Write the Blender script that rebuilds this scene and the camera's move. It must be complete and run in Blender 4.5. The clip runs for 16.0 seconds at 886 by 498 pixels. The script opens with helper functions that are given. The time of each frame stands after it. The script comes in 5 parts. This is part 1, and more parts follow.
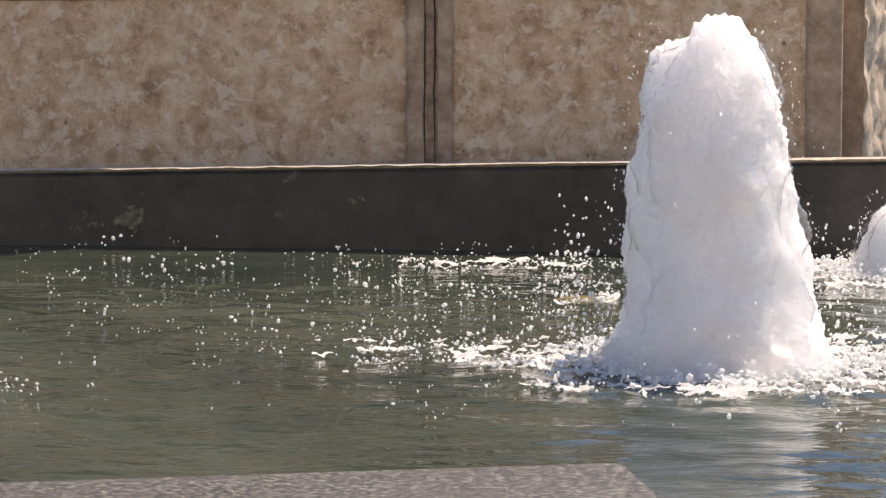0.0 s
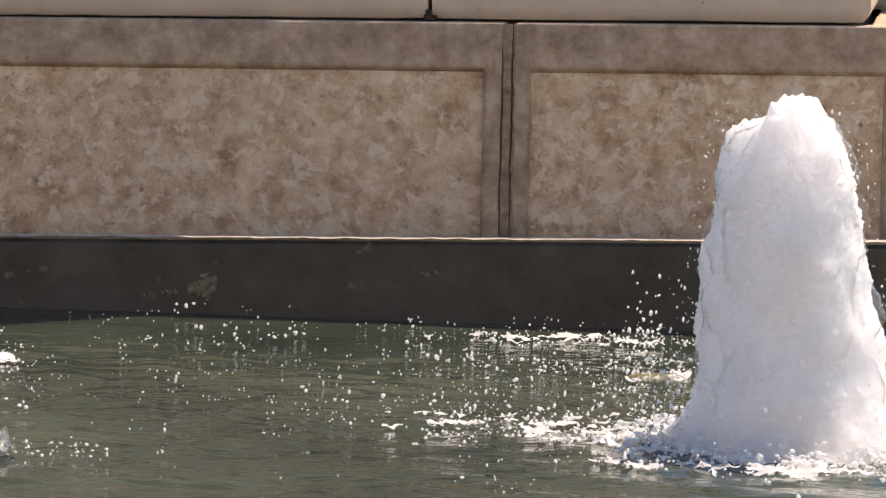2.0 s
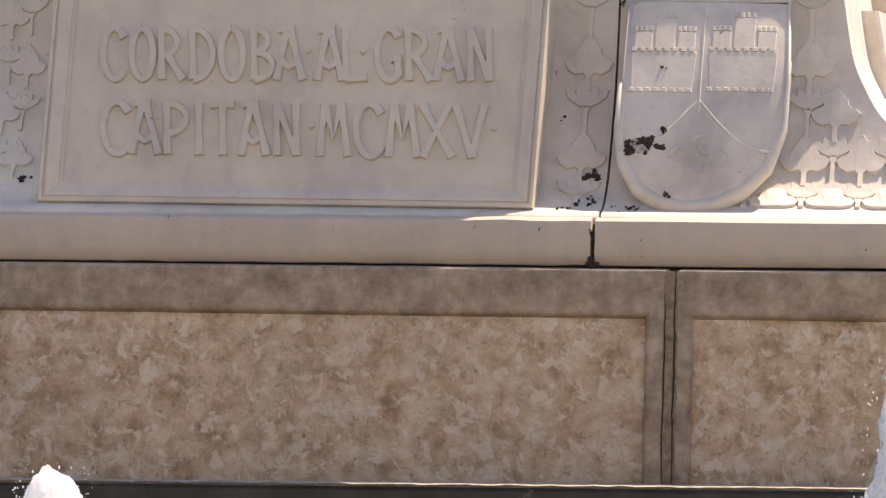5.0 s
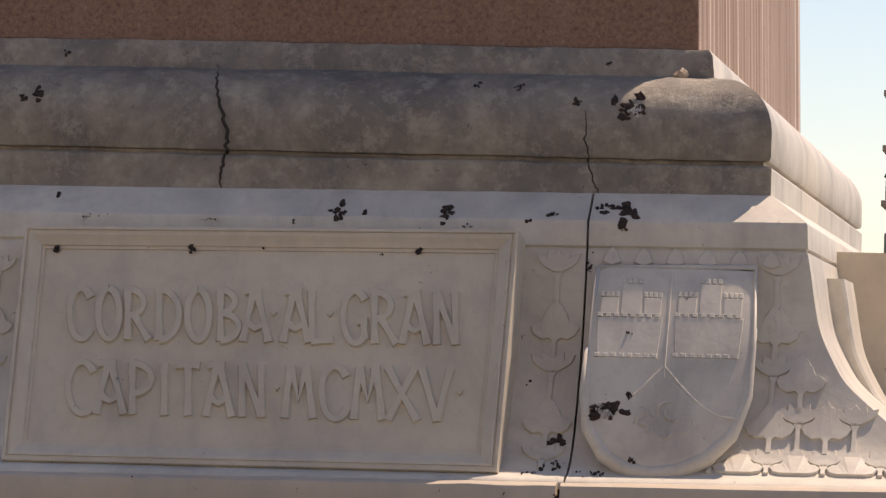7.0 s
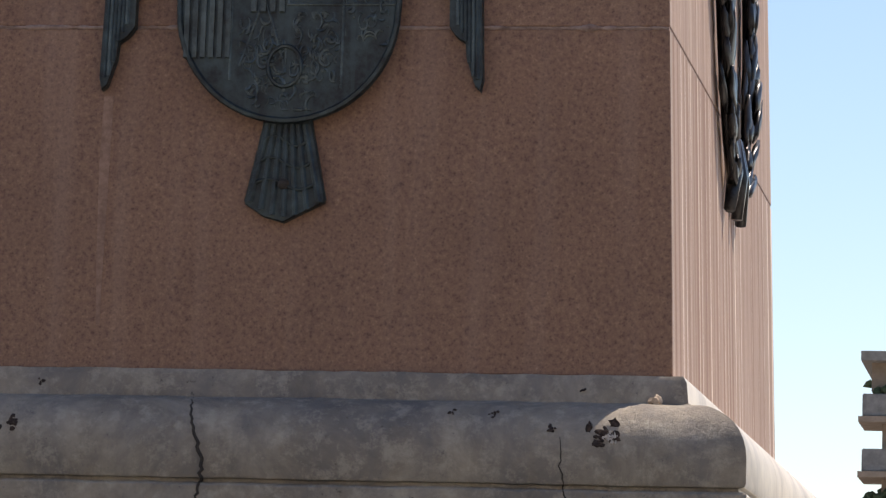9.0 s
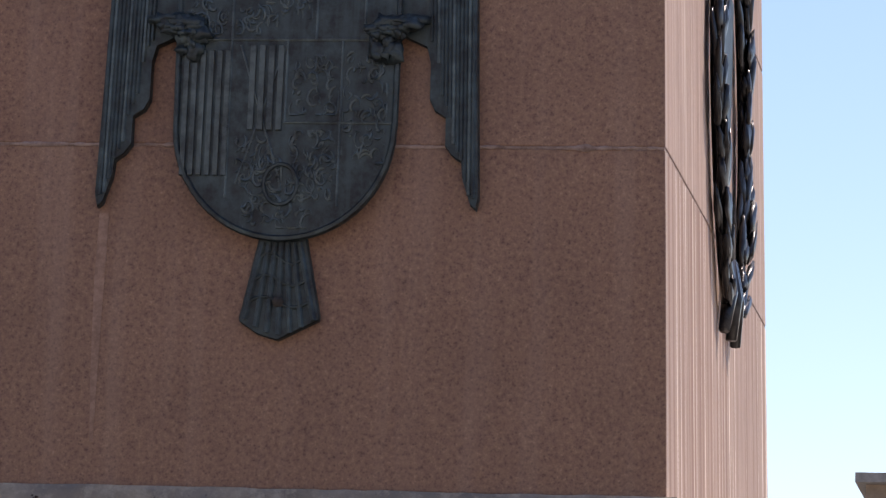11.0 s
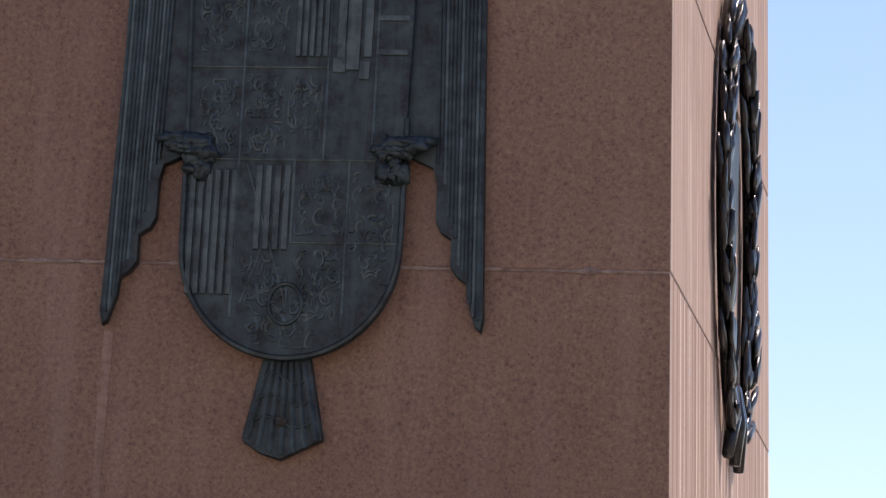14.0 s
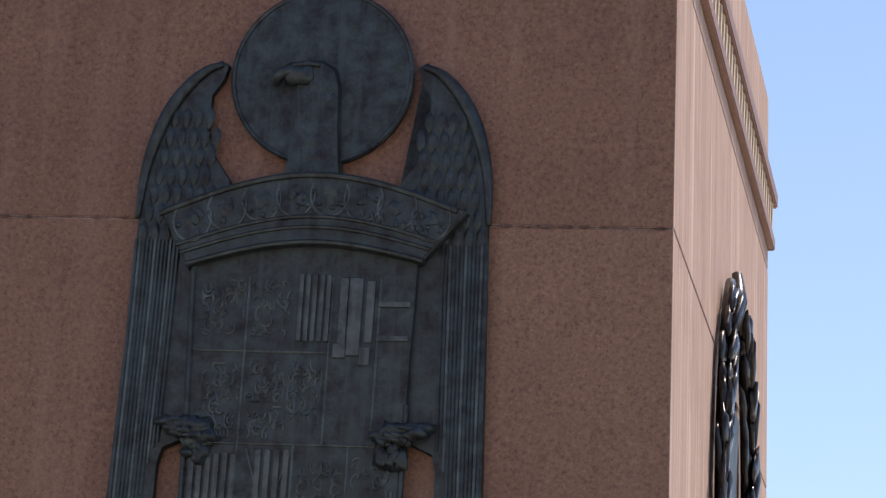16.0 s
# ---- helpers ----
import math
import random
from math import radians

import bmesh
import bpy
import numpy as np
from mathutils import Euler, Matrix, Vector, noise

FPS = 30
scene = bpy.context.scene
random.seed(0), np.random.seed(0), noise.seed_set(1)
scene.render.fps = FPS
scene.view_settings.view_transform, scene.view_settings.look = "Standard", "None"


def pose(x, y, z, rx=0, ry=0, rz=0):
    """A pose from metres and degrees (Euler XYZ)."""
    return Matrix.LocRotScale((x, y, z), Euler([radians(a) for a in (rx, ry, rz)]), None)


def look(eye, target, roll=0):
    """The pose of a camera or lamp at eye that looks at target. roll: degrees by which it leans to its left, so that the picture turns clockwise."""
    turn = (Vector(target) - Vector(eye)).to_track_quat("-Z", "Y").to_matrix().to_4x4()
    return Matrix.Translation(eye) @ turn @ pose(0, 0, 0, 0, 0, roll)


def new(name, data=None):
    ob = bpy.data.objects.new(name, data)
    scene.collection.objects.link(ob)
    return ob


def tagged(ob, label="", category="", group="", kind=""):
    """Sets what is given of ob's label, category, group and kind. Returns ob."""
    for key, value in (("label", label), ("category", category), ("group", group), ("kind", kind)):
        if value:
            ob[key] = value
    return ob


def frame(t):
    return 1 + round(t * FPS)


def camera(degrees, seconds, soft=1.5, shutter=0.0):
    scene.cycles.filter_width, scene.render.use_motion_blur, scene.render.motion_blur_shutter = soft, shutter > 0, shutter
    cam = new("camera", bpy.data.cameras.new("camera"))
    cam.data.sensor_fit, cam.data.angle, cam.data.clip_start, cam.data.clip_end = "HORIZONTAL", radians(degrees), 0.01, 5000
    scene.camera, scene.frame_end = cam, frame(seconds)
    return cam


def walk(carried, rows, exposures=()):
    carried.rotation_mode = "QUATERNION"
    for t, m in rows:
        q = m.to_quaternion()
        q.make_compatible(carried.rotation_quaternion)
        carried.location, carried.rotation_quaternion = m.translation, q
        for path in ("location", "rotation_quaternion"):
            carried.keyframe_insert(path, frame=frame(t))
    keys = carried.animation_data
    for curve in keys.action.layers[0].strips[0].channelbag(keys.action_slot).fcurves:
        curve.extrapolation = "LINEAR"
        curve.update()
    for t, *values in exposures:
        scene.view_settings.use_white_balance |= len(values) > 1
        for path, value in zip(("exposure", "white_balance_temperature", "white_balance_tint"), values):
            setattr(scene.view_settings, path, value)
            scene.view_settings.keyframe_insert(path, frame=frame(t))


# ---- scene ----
cam = camera(12.781, 16.0, soft=1.35)
EYE = (2.808, -14.0, 1.62)
# seconds, yaw, pitch, roll
ROWS = [
    (0.0, 6.113, -6.624, 0.121), (0.5, 6.256, -6.298, 0.572), (1.0, 5.957, -5.780, 0.989), (1.5, 6.204, -5.484, 1.097),
    (2.0, 7.189, -5.568, 1.231), (2.5, 9.147, -5.739, 0.862), (3.0, 10.385, -5.716, 0.954), (3.5, 10.229, -4.626, 1.109),
    (4.0, 10.171, -3.804, 1.196), (4.2, 10.021, -3.405, 1.219), (6.3, 9.392, 0.268, 1.428), (6.5, 9.274, 0.746, 1.831),
    (7.0, 9.215, 1.782, 1.775), (7.5, 9.117, 2.518, 1.351), (8.0, 9.019, 3.981, 1.539), (8.5, 9.151, 5.645, 1.588),
    (9.0, 8.983, 6.526, 1.609), (9.5, 8.937, 7.182, 1.769), (9.7, 8.957, 7.312, 1.832), (11.8, 8.920, 8.674, 2.064),
    (12.0, 8.876, 8.720, 2.273), (12.5, 8.956, 8.958, 2.253), (13.0, 9.092, 9.183, 2.388), (13.5, 9.122, 9.647, 2.523),
    (14.0, 9.099, 10.006, 2.667), (14.5, 9.067, 10.463, 2.856), (15.0, 9.109, 11.502, 2.950), (15.5, 9.217, 12.935, 3.099),
    (16.0, 9.313, 14.155, 3.489),
]
EXPOSURES = [(0.0, 0.57, 7350, 20), (1.5, 0.57, 7350, 20), (2.5, 0.73, 7350, 20), (3.4, 1.02, 7350, 21), (4.2, 1.0, 7400, 22), (6.3, 0.13, 7650, 24), (7.5, -0.05, 7350, 20), (8.4, -0.02, 7000, 17), (9.0, 0.14, 6800, 16), (12.0, 0.26, 6600, 24), (16.0, 0.30, 6750, 20)]
walk(cam, [(t, pose(*EYE, 90 + pitch, 0, yaw) @ pose(0, 0, 0, 0, 0, roll)) for t, yaw, pitch, roll in ROWS], EXPOSURES)

# ---- light ----
SUN_AZ, SUN_EL = 39.0, 62.0   # degrees to the right of +y, and up
world = bpy.data.worlds.new("sky")
scene.world = world
world.use_nodes = True
wn = world.node_tree
sky = wn.nodes.new("ShaderNodeTexSky")
sky.sky_type, sky.sun_disc = "NISHITA", False
sky.sun_elevation, sky.sun_rotation = radians(SUN_EL), radians(SUN_AZ)
sky.air_density, sky.dust_density, sky.ozone_density = 1.0, 0.14, 2.5
wn.links.new(sky.outputs[0], wn.nodes["Background"].inputs[0])
wn.nodes["Background"].inputs[1].default_value = 0.142
sun = new("sun", bpy.data.lights.new("sun", "SUN"))
sun.data.energy, sun.data.angle, sun.data.color = 5.0, radians(0.55), (1.0, 0.91, 0.77)
sx, sy = math.sin(radians(SUN_AZ)), math.cos(radians(SUN_AZ))
sc_, ss_ = math.cos(radians(SUN_EL)), math.sin(radians(SUN_EL))
sun.matrix_world = look((20 * sx * sc_, 20 * sy * sc_, 20 * ss_), (0, 0, 0))

# ---- materials ----
class Mat:
    """A node material with short-hand for its nodes."""
    def __init__(self, name, rough=0.6, metal=0.0, spec=0.5):
        self.m = bpy.data.materials.new(name)
        self.m.use_nodes = True
        self.t = self.m.node_tree
        self.b = self.t.nodes["Principled BSDF"]
        self.b.inputs["Roughness"].default_value = rough
        self.b.inputs["Metallic"].default_value = metal
        self.b.inputs["Specular IOR Level"].default_value = spec
        self.co = self.t.nodes.new("ShaderNodeTexCoord").outputs["Object"]

    def link(self, a, b):
        self.t.links.new(a, b)

    def stretch(self, sx, sy, sz):
        n = self.t.nodes.new("ShaderNodeMapping")
        n.inputs["Scale"].default_value = (sx, sy, sz)
        self.link(self.co, n.inputs[0])
        return n.outputs[0]

    def noise(self, scale, detail=4, rough=0.6, co=None, warp=0.0):
        n = self.t.nodes.new("ShaderNodeTexNoise")
        n.inputs["Scale"].default_value, n.inputs["Detail"].default_value = scale, detail
        n.inputs["Roughness"].default_value, n.inputs["Distortion"].default_value = rough, warp
        self.link(co or self.co, n.inputs["Vector"])
        return n.outputs[0]

    def cells(self, scale, co=None, kind="F1"):
        n = self.t.nodes.new("ShaderNodeTexVoronoi")
        n.inputs["Scale"].default_value, n.feature = scale, kind
        self.link(co or self.co, n.inputs["Vector"])
        return n.outputs[0]

    def chance(self):
        return self.t.nodes.new("ShaderNodeObjectInfo").outputs["Random"]

    def ramp(self, fac, *stops):
        n = self.t.nodes.new("ShaderNodeValToRGB")
        e = n.color_ramp.elements
        while len(e) < len(stops):
            e.new(0.5)
        for k, (p, c) in zip(e, stops):
            k.position = p
            k.color = (*c, 1) if isinstance(c, tuple) else (c, c, c, 1)
        self.link(fac, n.inputs[0])
        return n.outputs[0]

    def mix(self, fac, a, b, how="MIX"):
        n = self.t.nodes.new("ShaderNodeMix")
        n.data_type, n.blend_type = "RGBA", how
        for v, s in ((fac, n.inputs[0]), (a, n.inputs[6]), (b, n.inputs[7])):
            if isinstance(v, bpy.types.NodeSocket):
                self.link(v, s)
            elif isinstance(v, tuple):
                s.default_value = (*v, 1)
            else:
                s.default_value = v
        return n.outputs[2]

    def math(self, how, a, b=0.0):
        n = self.t.nodes.new("ShaderNodeMath")
        n.operation = how
        for v, s in ((a, n.inputs[0]), (b, n.inputs[1])):
            if isinstance(v, bpy.types.NodeSocket):
                self.link(v, s)
            else:
                s.default_value = v
        return n.outputs[0]

    def colour(self, c):
        if isinstance(c, tuple):
            self.b.inputs["Base Color"].default_value = (*c, 1)
        else:
            self.link(c, self.b.inputs["Base Color"])
        return self

    def bump(self, h, strength=0.3, depth=0.005):
        n = self.t.nodes.new("ShaderNodeBump")
        n.inputs["Strength"].default_value, n.inputs["Distance"].default_value = strength, depth
        self.link(h, n.inputs["Height"])
        if self.b.inputs["Normal"].is_linked:
            self.link(self.b.inputs["Normal"].links[0].from_socket, n.inputs["Normal"])
        self.link(n.outputs[0], self.b.inputs["Normal"])
        return self

    def rough(self, v):
        self.link(v, self.b.inputs["Roughness"])
        return self


def granite(name, streaks=0.0):
    m = Mat(name, 0.8 if streaks else 0.5, 0.0, 0.2 if streaks else 0.5)
    grain = m.noise(62, 4, 0.78)
    cell = m.cells(52)
    c = m.ramp(grain, (0.3, (0.12, 0.060, 0.040)), (0.42, (0.235, 0.128, 0.090)), (0.6, (0.32, 0.190, 0.124)), (0.72, (0.43, 0.27, 0.195)))
    c = m.mix(m.ramp(cell, (0.1, 0.35), (0.28, 1.0)), (0.12, 0.06, 0.045), c)
    c = m.mix(0.55, c, m.ramp(m.noise(2.2, 5), (0.3, (0.68, 0.62, 0.60)), (0.7, (1.0, 0.96, 0.92))), "MULTIPLY")
    c = m.mix(0.8, c, m.ramp(m.chance(), (0.0, (0.78, 0.67, 0.61)), (1.0, (1.0, 0.98, 0.93))), "MULTIPLY")
    runs = m.noise(1.0, 3, 0.5, m.stretch(9, 9, 0.35))
    c = m.mix(m.ramp(runs, (0.52, 0.0), (0.75, 0.10 if streaks else 0.24)), c, (0.40, 0.27, 0.21))
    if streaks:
        # paler all over: the sunlit side's brightness is put into its colour
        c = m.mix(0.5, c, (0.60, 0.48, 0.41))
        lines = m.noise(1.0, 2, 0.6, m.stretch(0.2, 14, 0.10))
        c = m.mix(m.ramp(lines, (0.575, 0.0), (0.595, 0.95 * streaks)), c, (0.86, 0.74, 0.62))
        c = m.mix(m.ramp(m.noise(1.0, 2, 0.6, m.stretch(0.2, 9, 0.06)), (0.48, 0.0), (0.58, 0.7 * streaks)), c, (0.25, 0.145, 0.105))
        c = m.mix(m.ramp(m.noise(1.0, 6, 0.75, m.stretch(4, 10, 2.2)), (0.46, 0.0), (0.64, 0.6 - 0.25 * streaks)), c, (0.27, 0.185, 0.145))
        m.bump(lines, 0.5, 0.02)
    m.colour(c)
    m.bump(grain, 0.25, 0.003)
    return m.m


def marble(name, warm=0.0, dirt=1.0, tone=(0.66, 0.55, 0.40)):
    m = Mat(name, 0.55)
    big = m.noise(1.8, 6, 0.65, warp=0.6)
    c = m.ramp(big, (0.27, (0.40, 0.36, 0.31)), (0.45, (0.60, 0.545, 0.46)), (0.68, (0.745, 0.68, 0.57)))
    if warm:
        c = m.mix(warm, c, tone)
    c = m.mix(m.ramp(m.noise(5, 5, 0.7), (0.5, 0.0), (0.8, 0.35 * dirt)), c, (0.33, 0.29, 0.25))
    runs = m.noise(1.0, 4, 0.6, m.stretch(7, 7, 0.5))
    c = m.mix(m.ramp(runs, (0.5, 0.0), (0.8, 0.40 * dirt)), c, (0.32, 0.30, 0.30))
    c = m.mix(m.ramp(m.noise(15, 8, 0.75), (0.52, 0.0), (0.68, 0.30 * dirt)), c, (0.42, 0.385, 0.34))
    specks = m.noise(24, 3, 0.75)
    c = m.mix(m.ramp(specks, (0.70, 0.0), (0.74, 0.75 * dirt)), c, (0.06, 0.05, 0.045))
    m.colour(c)
    m.bump(m.noise(60, 4), 0.18, 0.003)
    m.bump(m.noise(9, 4), 0.2, 0.008)
    return m.m


def weathered():
    m = Mat("grey_weathered_marble", 0.7)
    c = m.ramp(m.noise(2.6, 7, 0.68, warp=0.5), (0.30, (0.115, 0.10, 0.092)), (0.48, (0.235, 0.20, 0.16)), (0.68, (0.42, 0.36, 0.28)))
    c = m.mix(m.ramp(m.noise(1.0, 5, 0.65, m.stretch(6, 6, 1.3)), (0.45, 0.0), (0.75, 0.65)), c, (0.16, 0.15, 0.15))
    c = m.mix(m.ramp(m.noise(13, 8, 0.78), (0.50, 0.0), (0.62, 0.55)), c, (0.46, 0.405, 0.32))
    c = m.mix(m.ramp(m.noise(7, 8, 0.75), (0.52, 0.0), (0.66, 0.5)), c, (0.17, 0.155, 0.145))
    c = m.mix(m.ramp(m.noise(28, 4, 0.75), (0.66, 0.0), (0.72, 0.8)), c, (0.07, 0.06, 0.05))
    m.colour(c)
    m.bump(m.noise(45, 6, 0.75), 0.8, 0.006)
    m.bump(m.noise(8, 4), 0.3, 0.012)
    return m.m


def limestone():
    m = Mat("brown_limestone", 0.75)
    a = m.noise(9, 10, 0.74, warp=0.3)
    c = m.ramp(a, (0.30, (0.28, 0.175, 0.10)), (0.43, (0.50, 0.335, 0.20)), (0.53, (0.66, 0.485, 0.315)), (0.64, (0.78, 0.64, 0.47)))
    c = m.mix(m.ramp(m.noise(30, 5, 0.75), (0.56, 0.0), (0.68, 0.7)), c, (0.20, 0.125, 0.075))
    c = m.mix(m.ramp(m.noise(19, 4, 0.6, warp=0.4), (0.54, 0.0), (0.62, 0.7)), c, (0.80, 0.70, 0.55))
    c = m.mix(m.ramp(m.noise(1.1, 4), (0.46, 0.0), (0.72, 0.30)), c, (0.42, 0.33, 0.25))
    c = m.mix(m.ramp(m.cells(4.5), (0.02, 0.7), (0.05, 0.0)), c, (0.14, 0.085, 0.05))
    m.colour(c)
    m.bump(m.noise(38, 5, 0.7), 0.6, 0.008)
    m.bump(a, 0.4, 0.012)
    return m.m


def dressed():
    m = Mat("grey_dressed_limestone", 0.7)
    c = m.ramp(m.noise(9, 9, 0.75), (0.34, (0.22, 0.15, 0.10)), (0.50, (0.40, 0.295, 0.205)), (0.66, (0.56, 0.445, 0.335)))
    c = m.mix(m.ramp(m.noise(1.0, 4, 0.6, m.stretch(10, 10, 1.0)), (0.5, 0.0), (0.75, 0.45)), c, (0.22, 0.165, 0.125))
    c = m.mix(m.ramp(m.noise(30, 3, 0.7), (0.66, 0.0), (0.74, 0.7)), c, (0.08, 0.065, 0.05))
    m.colour(c)
    m.bump(m.noise(45, 4), 0.3, 0.004)
    return m.m


def bronze(name, base, patina, rough=0.45):
    m = Mat(name, rough, 0.75)
    c = m.ramp(m.noise(14, 5, 0.7), (0.35, base), (0.7, patina))
    c = m.mix(m.ramp(m.noise(1.0, 3, 0.6, m.stretch(22, 22, 1.2)), (0.5, 0.0), (0.7, 0.6)), c, patina)
    m.colour(c)
    m.bump(m.noise(70, 3), 0.25, 0.004)
    return m.m


def wet_wall():
    m = Mat("dark_wet_stone", 0.42)
    c = m.ramp(m.noise(5, 5, 0.7), (0.3, (0.020, 0.018, 0.0155)), (0.7, (0.072, 0.066, 0.056)))
    c = m.mix(m.ramp(m.noise(11, 4, 0.7), (0.66, 0.0), (0.72, 0.8)), c, (0.17, 0.15, 0.105))
    m.colour(c)
    m.bump(m.noise(30, 4), 0.35, 0.004)
    return m.m


def plain(name, lo, hi, scale=20, rough=0.7, strength=0.3, metal=0.0):
    m = Mat(name, rough, metal)
    m.colour(m.ramp(m.noise(scale, 5, 0.7), (0.3, lo), (0.7, hi)))
    m.bump(m.noise(scale * 3, 4), strength, 0.004)
    return m.m


def water_surface():
    m = Mat("rippled_green_water", 0.04)
    m.b.inputs["IOR"].default_value = 1.33
    m.colour(m.ramp(m.noise(0.9, 4, 0.6), (0.3, (0.014, 0.023, 0.018)), (0.7, (0.050, 0.062, 0.044))))
    m.bump(m.noise(1.0, 3, 0.55, m.stretch(4, 9, 9)), 0.24, 0.05)
    m.bump(m.noise(1.0, 3, 0.6, m.stretch(22, 40, 45)), 0.12, 0.006)
    return m.m


def foam_mat():
    """Water full of bubbles: light wanders deep into it."""
    m = Mat("white_water_foam", 0.35, 0.0, 0.4)
    m.colour(m.ramp(m.noise(30, 5, 0.7), (0.3, (0.985, 0.975, 0.955)), (0.65, (0.997, 0.990, 0.975))))
    m.b.inputs["Subsurface Weight"].default_value = 1.0
    m.b.inputs["Subsurface Radius"].default_value = (1.0, 1.0, 1.0)
    m.b.inputs["Subsurface Scale"].default_value = 0.35
    m.bump(m.noise(1.0, 6, 0.75, m.stretch(60, 60, 22)), 0.8, 0.012)
    return m.m


GRANITE, GRANITE_SUN_SIDE = granite("red_granite"), granite("streaked_sunlit_red_granite", 1.0)
GRANITE_SUN_MOTTLED = granite("mottled_sunlit_red_granite", 0.25)
MARBLE, MARBLE_GREY, MARBLE_WARM = marble("white_marble"), weathered(), marble("cream_marble", 0.50, 0.9)
PANEL, DRESSED = limestone(), dressed()
LEDGE_STONE = marble("tan_marble", 0.72, 1.0, (0.58, 0.455, 0.335))
BRONZE = bronze("dark_patinated_bronze", (0.032, 0.034, 0.036), (0.078, 0.104, 0.108), 0.52)
# paler bronze, so that the raised relief stands out from its ground
BRONZE_PALE = bronze("pale_green_bronze", (0.050, 0.058, 0.060), (0.135, 0.168, 0.168), 0.5)
BRONZE_BLACK = bronze("black_bronze", (0.018, 0.017, 0.018), (0.055, 0.055, 0.058), 0.30)
WET = wet_wall()
RIM_TOP = plain("pale_lime_crust", (0.24, 0.20, 0.16), (0.58, 0.51, 0.43), 30, 0.8)
ROUGH_GRANITE = plain("rough_grey_granite", (0.012, 0.012, 0.011), (0.22, 0.21, 0.195), 60, 0.45, 0.9)
speckle = Mat("speckled_wet_granite", 0.4)
speckle.colour(speckle.ramp(speckle.noise(48, 4, 0.8), (0.40, (0.010, 0.010, 0.009)), (0.50, (0.040, 0.040, 0.036)), (0.61, (0.19, 0.185, 0.165))))
speckle.bump(speckle.noise(60, 4, 0.8), 0.9, 0.008)
SPECKLE = speckle.m
RUSTIC = plain("pitted_sunlit_limestone", (0.30, 0.22, 0.14), (0.72, 0.62, 0.48), 14, 0.8, 0.7)
MORTAR = plain("dark_joint_dirt", (0.02, 0.017, 0.014), (0.07, 0.055, 0.045), 60, 0.95)
PALE_MORTAR = plain("pale_pink_mortar", (0.16, 0.10, 0.08), (0.44, 0.32, 0.27), 16, 0.9)
LICHEN = plain("black_brown_crust", (0.010, 0.008, 0.007), (0.085, 0.055, 0.045), 70, 0.95, 0.8)
DROPPINGS = plain("pale_grey_crust", (0.30, 0.27, 0.25), (0.62, 0.58, 0.54), 60, 0.9, 0.6)
WATER, FOAM = water_surface(), foam_mat()


def froth_mat():
    """Thin froth: light passes through it."""
    m = Mat("thin_white_froth", 0.5)
    glow, both = m.t.nodes.new("ShaderNodeBsdfTranslucent"), m.t.nodes.new("ShaderNodeMixShader")
    c = m.ramp(m.noise(40, 4, 0.7), (0.3, (0.93, 0.93, 0.93)), (0.7, (0.99, 0.99, 0.985)))
    m.colour(c)
    m.link(c, glow.inputs[0])
    both.inputs[0].default_value = 0.55
    m.link(m.b.outputs[0], both.inputs[1])
    m.link(glow.outputs[0], both.inputs[2])
    m.link(both.outputs[0], m.t.nodes["Material Output"].inputs[0])
    return m.m


FROTH = froth_mat()


def film_mat():
    """A clear film of moving water: it shows by its gloss alone."""
    m = Mat("clear_water_film", 0.05)
    clear, gloss, both, edge = (m.t.nodes.new("ShaderNode" + k) for k in ("BsdfTransparent", "BsdfGlossy", "MixShader", "LayerWeight"))
    clear.inputs[0].default_value = (0.985, 0.98, 0.975, 1)
    gloss.inputs["Roughness"].default_value = 0.10
    n = m.t.nodes.new("ShaderNodeBump")
    n.inputs["Strength"].default_value, n.inputs["Distance"].default_value = 0.8, 0.012
    m.link(m.noise(45, 4, 0.7), n.inputs["Height"])
    m.link(n.outputs[0], gloss.inputs["Normal"])
    m.link(m.math("ADD", m.math("MULTIPLY", m.math("POWER", edge.outputs["Facing"], 2.5), 0.38), 0.04), both.inputs[0])
    m.link(clear.outputs[0], both.inputs[1])
    m.link(gloss.outputs[0], both.inputs[2])
    m.link(both.outputs[0], m.t.nodes["Material Output"].inputs[0])
    return m.m


FILM = film_mat()
PAVING = plain("pale_paving", (0.30, 0.27, 0.23), (0.46, 0.42, 0.36), 3, 0.8)
BOUNCE_WALL = plain("cream_bounce_wall", (0.42, 0.355, 0.27), (0.54, 0.475, 0.38), 1.2, 0.85)
RENDER = plain("ochre_render", (0.22, 0.165, 0.12), (0.34, 0.26, 0.20), 1.5, 0.85)
TRIM = plain("grey_concrete_trim", (0.15, 0.14, 0.13), (0.26, 0.245, 0.23), 2.5, 0.85)
LEAVES = plain("balcony_plants", (0.02, 0.03, 0.012), (0.07, 0.10, 0.04), 8, 0.8)
GLASS_DARK = plain("dark_window_glass", (0.02, 0.025, 0.03), (0.04, 0.05, 0.06), 2, 0.1, 0.0)
drop = Mat("clear_water", 0.05)
drop.b.inputs["Transmission Weight"].default_value, drop.b.inputs["IOR"].default_value = 0.92, 1.33
drop.colour((0.95, 0.96, 0.97))
DROP = drop.m

# ---- builders ----
def mesh_object(name, bm, material, parent=None, label="", smooth=False):
    me = bpy.data.meshes.new(name)
    bmesh.ops.recalc_face_normals(bm, faces=bm.faces)
    bm.to_mesh(me)
    bm.free()
    for mm in material if isinstance(material, (list, tuple)) else (material,):
        me.materials.append(mm)
    if smooth:
        me.shade_smooth()
        if smooth != True:
            me.set_sharp_from_angle(angle=radians(smooth))
    ob = new(name, me)
    ob.parent = parent
    return tagged(ob, label)


